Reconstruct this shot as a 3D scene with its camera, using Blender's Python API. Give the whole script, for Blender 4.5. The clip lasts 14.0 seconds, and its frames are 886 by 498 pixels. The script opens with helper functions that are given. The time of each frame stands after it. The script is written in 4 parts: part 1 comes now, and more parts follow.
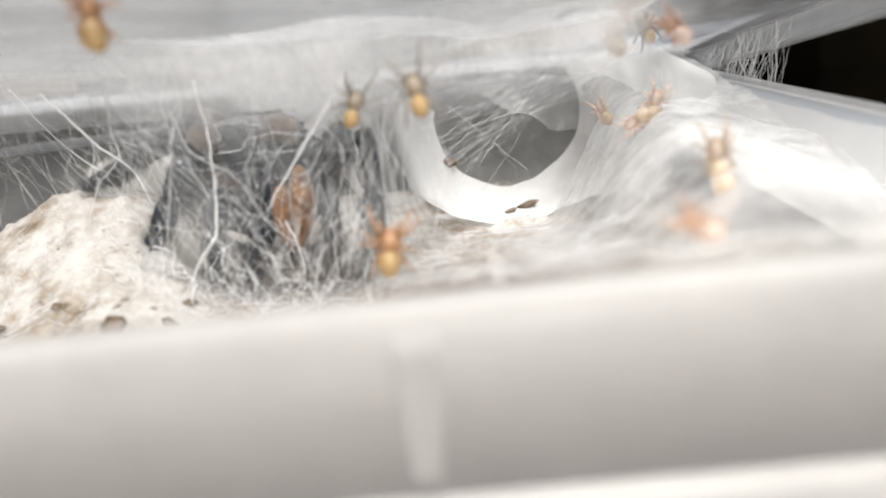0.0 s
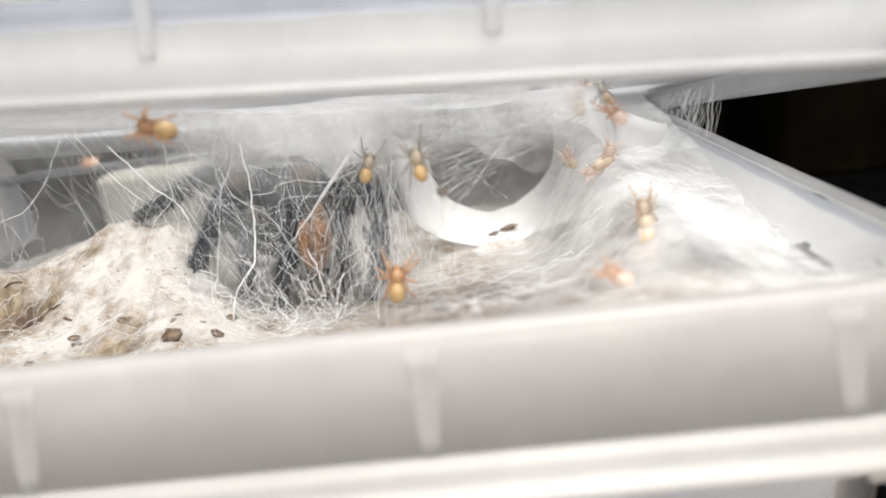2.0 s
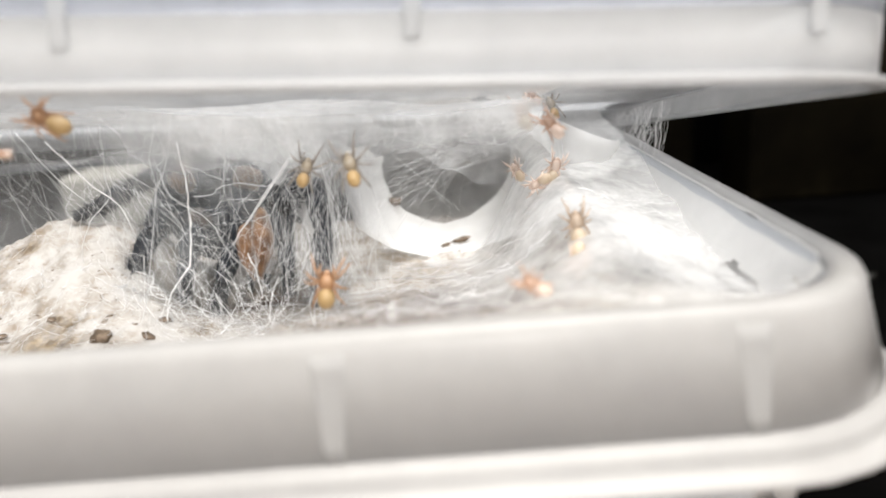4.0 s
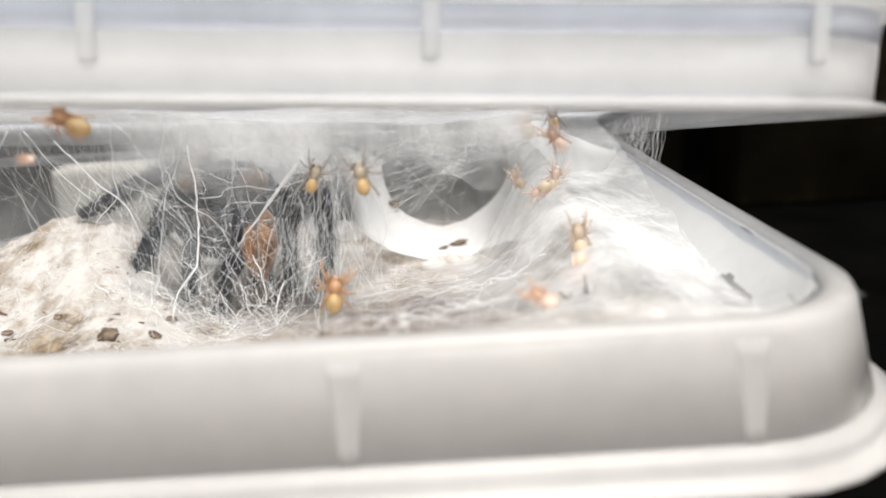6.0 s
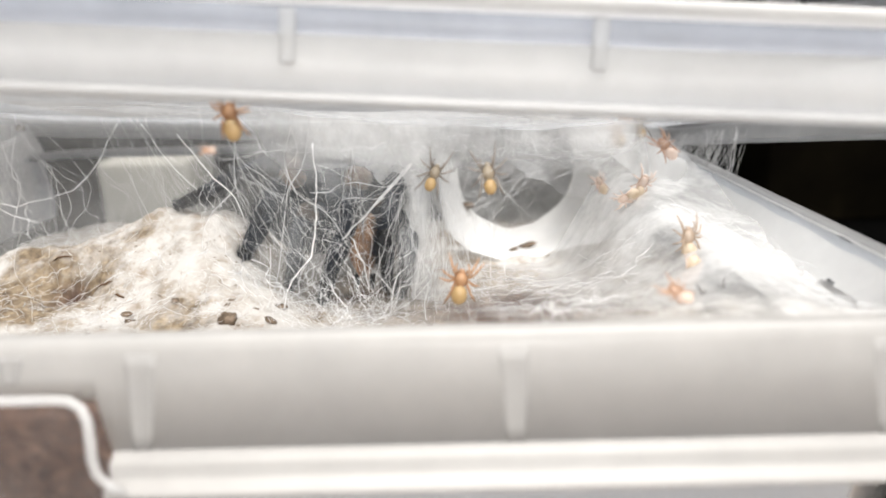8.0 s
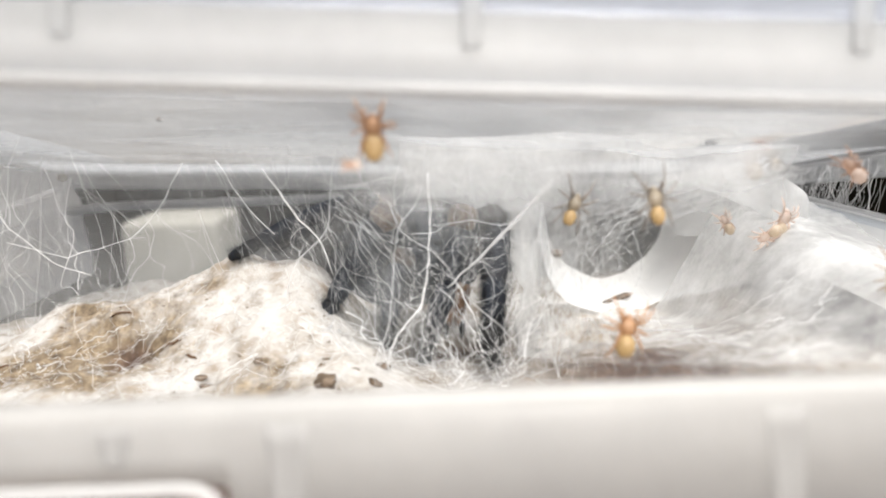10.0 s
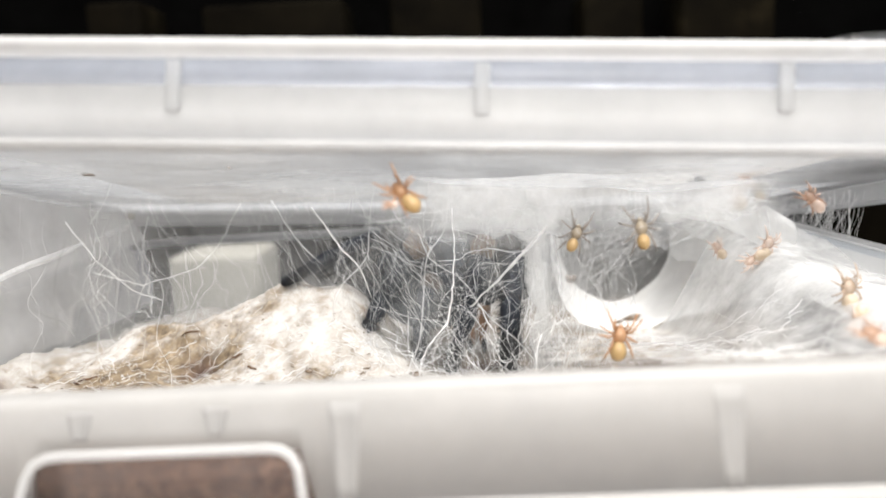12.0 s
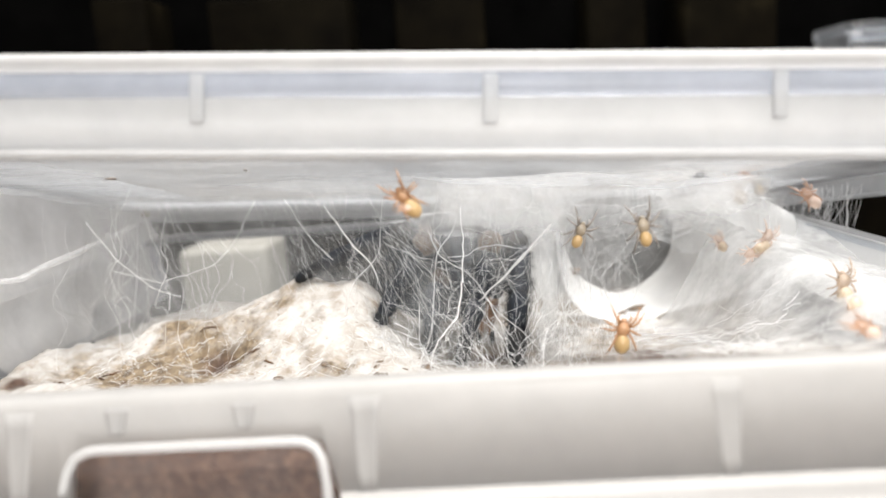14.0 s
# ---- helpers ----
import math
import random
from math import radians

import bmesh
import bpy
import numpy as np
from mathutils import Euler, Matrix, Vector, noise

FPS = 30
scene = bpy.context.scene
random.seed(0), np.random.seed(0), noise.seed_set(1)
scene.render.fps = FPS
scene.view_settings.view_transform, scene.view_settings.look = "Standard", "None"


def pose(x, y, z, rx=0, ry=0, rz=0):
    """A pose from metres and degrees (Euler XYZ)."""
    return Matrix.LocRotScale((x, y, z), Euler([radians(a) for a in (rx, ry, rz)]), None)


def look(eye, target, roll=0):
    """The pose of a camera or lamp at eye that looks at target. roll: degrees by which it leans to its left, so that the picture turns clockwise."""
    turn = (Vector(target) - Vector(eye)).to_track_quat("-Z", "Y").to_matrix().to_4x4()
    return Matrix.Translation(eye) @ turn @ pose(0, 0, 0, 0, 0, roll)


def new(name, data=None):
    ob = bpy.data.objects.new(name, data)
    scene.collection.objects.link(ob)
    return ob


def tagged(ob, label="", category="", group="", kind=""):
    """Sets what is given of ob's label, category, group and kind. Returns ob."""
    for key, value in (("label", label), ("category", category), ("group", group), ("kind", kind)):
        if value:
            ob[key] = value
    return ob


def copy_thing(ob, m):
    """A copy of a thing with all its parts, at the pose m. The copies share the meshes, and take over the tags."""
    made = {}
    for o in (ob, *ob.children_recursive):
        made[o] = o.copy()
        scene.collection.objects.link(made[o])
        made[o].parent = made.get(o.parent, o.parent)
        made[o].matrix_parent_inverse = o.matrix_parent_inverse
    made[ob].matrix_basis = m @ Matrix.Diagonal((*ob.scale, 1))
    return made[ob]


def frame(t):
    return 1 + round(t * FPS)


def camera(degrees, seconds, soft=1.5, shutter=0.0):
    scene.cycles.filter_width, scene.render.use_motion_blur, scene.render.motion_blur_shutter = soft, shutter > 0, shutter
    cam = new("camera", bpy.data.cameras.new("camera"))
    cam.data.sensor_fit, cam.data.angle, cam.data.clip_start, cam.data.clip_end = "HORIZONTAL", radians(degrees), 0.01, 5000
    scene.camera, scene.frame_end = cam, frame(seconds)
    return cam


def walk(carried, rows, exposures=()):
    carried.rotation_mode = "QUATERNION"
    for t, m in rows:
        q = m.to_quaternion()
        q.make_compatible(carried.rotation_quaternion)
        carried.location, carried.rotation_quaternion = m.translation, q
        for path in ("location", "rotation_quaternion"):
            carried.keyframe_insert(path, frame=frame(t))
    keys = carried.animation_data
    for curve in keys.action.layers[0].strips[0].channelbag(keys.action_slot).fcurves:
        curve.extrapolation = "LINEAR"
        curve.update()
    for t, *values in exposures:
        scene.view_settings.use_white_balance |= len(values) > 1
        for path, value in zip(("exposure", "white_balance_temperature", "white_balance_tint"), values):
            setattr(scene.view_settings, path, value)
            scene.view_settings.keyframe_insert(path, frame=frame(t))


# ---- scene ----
S = 0.01  # lengths below are in centimetres


def cm(x, y, z, rx=0, ry=0, rz=0):
    return pose(x * S, y * S, z * S, rx, ry, rz)


# ---- camera ----
cam = camera(64.0, 14.0, soft=1.9)
# seconds; eye x, y, z in cm; yaw, pitch, roll in degrees
ROWS = [
    (0.0, 0.713, -5.453, 2.166, 3.91, -17.48, -7.58),
    (0.5, 0.057, -6.708, 2.936, 3.56, -18.06, -7.92),
    (1.0, 0.621, -6.528, 2.995, 3.57, -18.07, -8.27),
    (1.5, 0.907, -7.392, 3.370, 3.32, -18.27, -8.04),
    (2.0, 0.878, -8.241, 3.708, 2.98, -17.76, -7.07),
    (2.5, 0.859, -8.262, 3.804, 2.61, -17.14, -6.59),
    (3.0, 1.262, -8.171, 3.886, 2.07, -16.77, -6.17),
    (3.5, 1.747, -8.087, 3.799, 1.58, -16.53, -5.66),
    (4.0, 1.706, -8.174, 3.492, 1.03, -16.82, -4.71),
    (4.2, 1.529, -8.281, 3.625, 1.18, -16.70, -4.54),
    (6.3, 1.304, -8.531, 3.912, -0.11, -17.28, -3.20),
    (6.5, 0.933, -8.822, 3.960, 0.27, -17.06, -3.00),
    (7.0, 0.534, -8.942, 3.545, 0.12, -16.94, -2.38),
    (7.5, 0.275, -9.066, 3.593, 0.12, -16.80, -1.81),
    (8.0, -0.964, -9.318, 4.019, 0.02, -16.80, -1.35),
    (8.3, -2.410, -8.288, 3.208, -0.00, -16.20, -1.38),
    (8.5, -3.336, -6.823, 2.017, -0.55, -15.74, -1.33),
    (8.6, -3.377, -6.403, 1.946, -0.98, -15.27, -1.44),
    (8.7, -3.335, -6.202, 2.104, -1.46, -14.99, -1.42),
    (10.8, -3.712, -8.521, 3.250, 1.44, -9.11, -2.80),
    (11.0, -3.646, -8.917, 3.317, 1.75, -8.67, -2.94),
    (11.5, -3.786, -9.417, 3.154, 1.82, -8.49, -3.04),
    (12.0, -3.457, -9.561, 3.324, 2.10, -8.68, -3.13),
    (12.5, -3.453, -10.140, 3.595, 2.29, -8.76, -3.25),
    (13.0, -3.553, -10.087, 3.410, 2.58, -8.73, -3.43),
    (13.5, -3.505, -10.073, 3.528, 2.62, -9.12, -3.58),
    (14.0, -3.541, -10.115, 3.653, 2.51, -9.68, -3.80),
]


def eye_pose(x, y, z, yaw, pitch, roll):
    turn = Euler((radians(90 + pitch), 0, radians(yaw))).to_matrix().to_4x4()
    return Matrix.Translation((x * S, y * S, z * S)) @ turn @ pose(0, 0, 0, 0, 0, roll)


walk(cam, [(r[0], eye_pose(*r[1:])) for r in ROWS], exposures=[(0.0, -0.12), (8.2, -0.07), (10.8, 0.03), (14.0, 0.05)])
cam.data.dof.use_dof = True
cam.data.dof.focus_distance = 0.172
cam.data.dof.aperture_fstop = 11.0

# ---- light ----
world = bpy.data.worlds.new("room_light")
world.use_nodes = True
world.node_tree.nodes["Background"].inputs[0].default_value = (1.0, 0.97, 0.94, 1)
world.node_tree.nodes["Background"].inputs[1].default_value = 0.92
scene.world = world


def area_lamp(name, eye, target, size, watts, colour):
    data = bpy.data.lights.new(name, "AREA")
    data.shape, data.size, data.energy, data.color = "DISK", size * S, watts, colour
    ob = new(name, data)
    ob.matrix_world = look([v * S for v in eye], [v * S for v in target])
    return ob


area_lamp("lamp_overhead", (12, 0, 112), (-3, 9, 0), 80, 40.0, (1.0, 0.95, 0.89))
area_lamp("lamp_front", (6, -56, 25), (-2, 8, 0), 13, 4.8, (1.0, 0.96, 0.91))


# ---- materials ----
def shader(name):
    m = bpy.data.materials.new(name)
    m.use_nodes = True
    nt = m.node_tree
    nt.nodes.clear()
    return m, nt, nt.nodes.new("ShaderNodeOutputMaterial")


def node(nt, kind, links=(), **values):
    n = nt.nodes.new(kind)
    for k, v in values.items():
        if k.startswith("i"):
            n.inputs[int(k[1:])].default_value = v
        elif k == "op":
            n.operation = v
        elif k == "blend":
            n.blend_type = v
    for i, out in links:
        nt.links.new(out, n.inputs[i])
    return n


def coords(nt, scale=(1, 1, 1)):
    tc = node(nt, "ShaderNodeTexCoord")
    mp = node(nt, "ShaderNodeMapping", [(0, tc.outputs["Object"])])
    mp.inputs["Scale"].default_value = scale
    return mp.outputs[0]


def noise_tex(nt, vec, scale, detail=4, rough=0.6):
    n = node(nt, "ShaderNodeTexNoise", [(0, vec)])
    n.inputs["Scale"].default_value, n.inputs["Detail"].default_value, n.inputs["Roughness"].default_value = scale, detail, rough
    return n.outputs["Fac"]


def ramp(nt, fac, stops):
    r = node(nt, "ShaderNodeValToRGB", [(0, fac)])
    while len(r.color_ramp.elements) < len(stops):
        r.color_ramp.elements.new(0.5)
    for e, (p, c) in zip(r.color_ramp.elements, stops):
        e.position, e.color = p, (c if len(c) == 4 else (*c, 1))
    return r.outputs[0]


def grey(v):
    return (v, v, v)


def plastic(name, colour, milk, rough=0.42, ior=1.45):
    """Cloudy polypropylene: part clear, part scattering, with a soft gloss."""
    m, nt, out = shader(name)
    vec = coords(nt)
    n = noise_tex(nt, vec, 60, 4)
    fine = noise_tex(nt, vec, 900, 2)
    col = ramp(nt, n, [(0.3, tuple(c * 0.94 for c in colour)), (0.7, colour)])
    diff = node(nt, "ShaderNodeBsdfDiffuse", [(0, col)])
    tl = node(nt, "ShaderNodeBsdfTranslucent", [(0, col)])
    scat = node(nt, "ShaderNodeMixShader", [(1, diff.outputs[0]), (2, tl.outputs[0])], i0=0.5)
    clear = node(nt, "ShaderNodeBsdfTransparent")
    clear.inputs[0].default_value = (0.95, 0.97, 1.0, 1)
    fac = ramp(nt, n, [(0.25, grey(max(0, milk - 0.06))), (0.75, grey(min(1, milk + 0.06)))])
    body = node(nt, "ShaderNodeMixShader", [(0, fac), (1, clear.outputs[0]), (2, scat.outputs[0])])
    bump = node(nt, "ShaderNodeBump", [(2, fine)])
    bump.inputs["Strength"].default_value, bump.inputs["Distance"].default_value = 0.08, 0.0004
    gl = node(nt, "ShaderNodeBsdfGlossy", [("Normal", bump.outputs[0])])
    gl.inputs["Roughness"].default_value = rough
    fr = node(nt, "ShaderNodeFresnel")
    fr.inputs[0].default_value = ior
    mix = node(nt, "ShaderNodeMixShader", [(0, fr.outputs[0]), (1, body.outputs[0]), (2, gl.outputs[0])])
    nt.links.new(mix.outputs[0], out.inputs[0])
    return m


def silk(name, low, high, scale=120, stretch=(1, 1, 1), colour=(0.87, 0.87, 0.86), edge=(0.35, 0.7), fade=0.0, both=True, fibre=0.0, drop=None, along=2):
    """A film of spun silk: scattering white where it is dense, holes where it is thin."""
    m, nt, out = shader(name)
    warp = coords(nt)
    vec = coords(nt, stretch)
    a = noise_tex(nt, vec, scale, 6, 0.7)
    b = noise_tex(nt, warp, scale * 0.22, 3, 0.5)
    s = node(nt, "ShaderNodeMath", [(0, a), (1, b)], op="ADD")
    h = node(nt, "ShaderNodeMath", [(0, s.outputs[0])], op="MULTIPLY", i1=0.5)
    fac = ramp(nt, h.outputs[0], [(edge[0], grey(low)), (edge[1], grey(high))])
    if fibre:
        # fine curved fibres at three sizes, thickest where the film is dense
        lines = None
        for k, (size, width) in enumerate(((0.35, 0.005), (0.8, 0.009), (1.9, 0.02))):
            n = node(nt, "ShaderNodeTexNoise", [(0, vec)])
            n.inputs["Scale"].default_value, n.inputs["Detail"].default_value, n.inputs["Distortion"].default_value = scale * size, 1.5, 0.6
            off = node(nt, "ShaderNodeMath", [(0, n.outputs["Fac"])], op="SUBTRACT", i1=0.46 + 0.04 * k)
            dist = node(nt, "ShaderNodeMath", [(0, off.outputs[0])], op="ABSOLUTE")
            line = node(nt, "ShaderNodeMapRange", [(0, dist.outputs[0])])
            line.inputs[1].default_value, line.inputs[2].default_value = 0.0, width
            line.inputs[3].default_value, line.inputs[4].default_value = fibre * (1 - 0.2 * k), 0.0
            line.interpolation_type = "SMOOTHSTEP"
            lines = line.outputs[0] if lines is None else node(nt, "ShaderNodeMath", [(0, lines), (1, line.outputs[0])], op="MAXIMUM").outputs[0]
        thick = node(nt, "ShaderNodeMapRange", [(0, b)])
        thick.inputs[1].default_value, thick.inputs[2].default_value = 0.35, 0.65
        thick.inputs[3].default_value = 0.35
        lines = node(nt, "ShaderNodeMath", [(0, lines), (1, thick.outputs[0])], op="MULTIPLY").outputs[0]
        fac = node(nt, "ShaderNodeMath", [(0, fac), (1, lines)], op="MAXIMUM").outputs[0]
    if fade:
        # the film thins out towards its left and right ends
        gen = node(nt, "ShaderNodeTexCoord")
        gx = node(nt, "ShaderNodeSeparateXYZ", [(0, gen.outputs["Generated"])])
        back = node(nt, "ShaderNodeMath", [(1, gx.outputs[0])], op="SUBTRACT", i0=1.0)
        ends = node(nt, "ShaderNodeMath", [(0, back.outputs[0] if both == "right" else gx.outputs[0]), (1, back.outputs[0] if both else gx.outputs[0])], op="MINIMUM")
        soft = node(nt, "ShaderNodeMapRange", [(0, ends.outputs[0])])
        soft.inputs[2].default_value = fade
        soft.interpolation_type = "SMOOTHSTEP"
        fac = node(nt, "ShaderNodeMath", [(0, fac), (1, soft.outputs[0])], op="MULTIPLY").outputs[0]
    if drop:
        # the film thins out towards its lower or front edge
        pos = node(nt, "ShaderNodeSeparateXYZ", [(0, warp)])
        sunk = node(nt, "ShaderNodeMath", [(0, b)], op="MULTIPLY", i1=0.012)
        high_at = node(nt, "ShaderNodeMath", [(0, pos.outputs[along]), (1, sunk.outputs[0])], op="ADD")
        hang = node(nt, "ShaderNodeMapRange", [(0, high_at.outputs[0])])
        hang.inputs[1].default_value, hang.inputs[2].default_value, hang.inputs[3].default_value = drop
        hang.interpolation_type = "SMOOTHSTEP"
        fac = node(nt, "ShaderNodeMath", [(0, fac), (1, hang.outputs[0])], op="MULTIPLY").outputs[0]
    diff = node(nt, "ShaderNodeBsdfDiffuse", i0=(*colour, 1))
    tl = node(nt, "ShaderNodeBsdfTranslucent", i0=(*colour, 1))
    scat = node(nt, "ShaderNodeMixShader", [(1, diff.outputs[0]), (2, tl.outputs[0])], i0=0.5)
    clear = node(nt, "ShaderNodeBsdfTransparent")
    mix = node(nt, "ShaderNodeMixShader", [(0, fac), (1, clear.outputs[0]), (2, scat.outputs[0])])
    nt.links.new(mix.outputs[0], out.inputs[0])
    return m


def matte(name, stops, scale=80, rough=0.7, bump=0.0, bscale=400, detail=5, spec=0.3, sheen=0.0):
    m, nt, out = shader(name)
    vec = coords(nt)
    col = ramp(nt, noise_tex(nt, vec, scale, detail), stops)
    p = node(nt, "ShaderNodeBsdfPrincipled", [("Base Color", col)])
    p.inputs["Roughness"].default_value = rough
    p.inputs["Specular IOR Level"].default_value = spec
    p.inputs["Sheen Weight"].default_value = sheen
    if bump:
        b = node(nt, "ShaderNodeBump", [(2, noise_tex(nt, vec, bscale, 4))])
        b.inputs["Strength"].default_value, b.inputs["Distance"].default_value = bump, 0.001
        nt.links.new(b.outputs[0], p.inputs["Normal"])
    nt.links.new(p.outputs[0], out.inputs[0])
    return m


def flesh(name, stops, scale=400, clear=0.0):
    """Thin pale cuticle that lets some light through; shed skins and hazed young are partly clear."""
    m, nt, out = shader(name)
    col = ramp(nt, noise_tex(nt, coords(nt), scale, 3), stops)
    p = node(nt, "ShaderNodeBsdfPrincipled", [("Base Color", col)])
    p.inputs["Roughness"].default_value = 0.4
    tl = node(nt, "ShaderNodeBsdfTranslucent", [(0, col)])
    mix = node(nt, "ShaderNodeMixShader", [(1, p.outputs[0]), (2, tl.outputs[0])], i0=0.15)
    if clear:
        see = node(nt, "ShaderNodeBsdfTransparent")
        mix = node(nt, "ShaderNodeMixShader", [(1, mix.outputs[0]), (2, see.outputs[0])], i0=clear)
    nt.links.new(mix.outputs[0], out.inputs[0])
    return m


M_TUB = plastic("cloudy_tub_plastic", (0.51, 0.505, 0.5), 0.78, 0.36, 1.3)
M_RIB = plastic("cloudy_rib_plastic", (0.53, 0.525, 0.52), 0.66, 0.4, 1.25)
M_BODY = plastic("clear_tub_plastic", (0.6, 0.6, 0.6), 0.05, 0.3, 1.15)
M_LID = plastic("cloudy_lid_plastic", (0.68, 0.685, 0.69), 0.6, 0.5, 1.3)
M_EDGE = plastic("bright_lid_edge", (0.66, 0.67, 0.68), 0.7, 0.35, 1.35)
M_BAND = plastic("clear_lid_plastic", (0.64, 0.68, 0.76), 0.42, 0.4, 1.3)
M_PANEL = plastic("lid_panel_plastic", (0.92, 0.93, 0.95), 0.12, 0.3, 1.25)
M_LIDRIB = plastic("lid_rib_plastic", (0.66, 0.67, 0.68), 0.65, 0.5, 1.2)
M_SIDE = silk("side_sheet_silk", 0.9, 1.0, 150, colour=(0.95, 0.95, 0.94), fade=0.4, both=False, fibre=0.6)
M_TUNNEL = silk("tunnel_silk", 0.9, 1.0, 150, colour=(0.96, 0.96, 0.95), fibre=0.6, drop=(0.088, 0.128, 0.0), along=1)
M_CURTAIN = silk("curtain_silk", 0.86, 1.0, 150, colour=(0.93, 0.93, 0.92), fade=0.13, both=True, fibre=0.6, drop=(-0.022, 0.006, 0.5))
M_SHELF = silk("sheet_silk", 0.34, 1.0, 70, colour=(0.82, 0.82, 0.815), edge=(0.4, 0.62), fade=0.72, both=False, fibre=0.7)
# white silk greyed in its colour to take down the lamp light from above
M_CANOPY = silk("dimmed_canopy_silk", 0.12, 0.6, 45, (0.5, 1.6, 1), colour=(0.56, 0.57, 0.58), fade=0.12, both="right")
M_INNER = silk("inner_silk", 0.04, 0.32, 45, colour=(0.8, 0.83, 0.84), edge=(0.42, 0.64), fade=0.2, fibre=0.15)
M_BROW = silk("brow_silk", 0.25, 0.95, 55, (1, 1, 0.6), colour=(0.93, 0.93, 0.92), edge=(0.38, 0.62), fade=0.2, fibre=0.8, drop=(0.009, 0.026, 0.0))
M_PATCH = silk("patch_silk", 0.0, 0.25, 60, edge=(0.4, 0.62), fade=0.25, fibre=0.4)
M_SIDEVEIL = silk("side_veil_silk", 0.03, 0.36, 70, (1, 1, 0.4), fade=0.45, fibre=0.45)
M_FILM = silk("film_silk", 0.38, 0.82, 50, edge=(0.35, 0.65), fibre=0.6)
M_WALLFILM = silk("wall_silk", 0.85, 1.0, 60, colour=(0.97, 0.97, 0.96))
M_ENDFILM = silk("end_wall_silk", 0.5, 0.95, 40, colour=(0.95, 0.95, 0.95), fibre=0.6)
M_HAZE = silk("haze_silk", 0.05, 0.32, 40, (1, 1, 0.6), edge=(0.3, 0.75), fade=0.15, fibre=0.12)
M_VAULT = silk("vault_silk", 0.08, 0.5, 110, fibre=0.22)
M_LINING = silk("lining_silk", 0.75, 1.0, 60, colour=(0.74, 0.73, 0.71), fade=0.08, both=False)
M_VEIL = silk("thin_silk", 0.0, 0.34, 90, (1, 1, 0.5), edge=(0.44, 0.72), fade=0.2, fibre=0.22)
M_THREAD = silk("silk_thread", 0.45, 0.95, 300, colour=(0.95, 0.95, 0.95))
M_STRAND = matte("silk_strand", [(0.3, (0.85, 0.85, 0.85)), (0.7, (0.95, 0.95, 0.95))], rough=0.4)
# near black without gloss: the dark round the tub is put into the colour
M_DARK = matte("unlit_board", [(0.3, (0.001, 0.001, 0.001)), (0.7, (0.002, 0.002, 0.002))], 20, 0.9, spec=0.0)


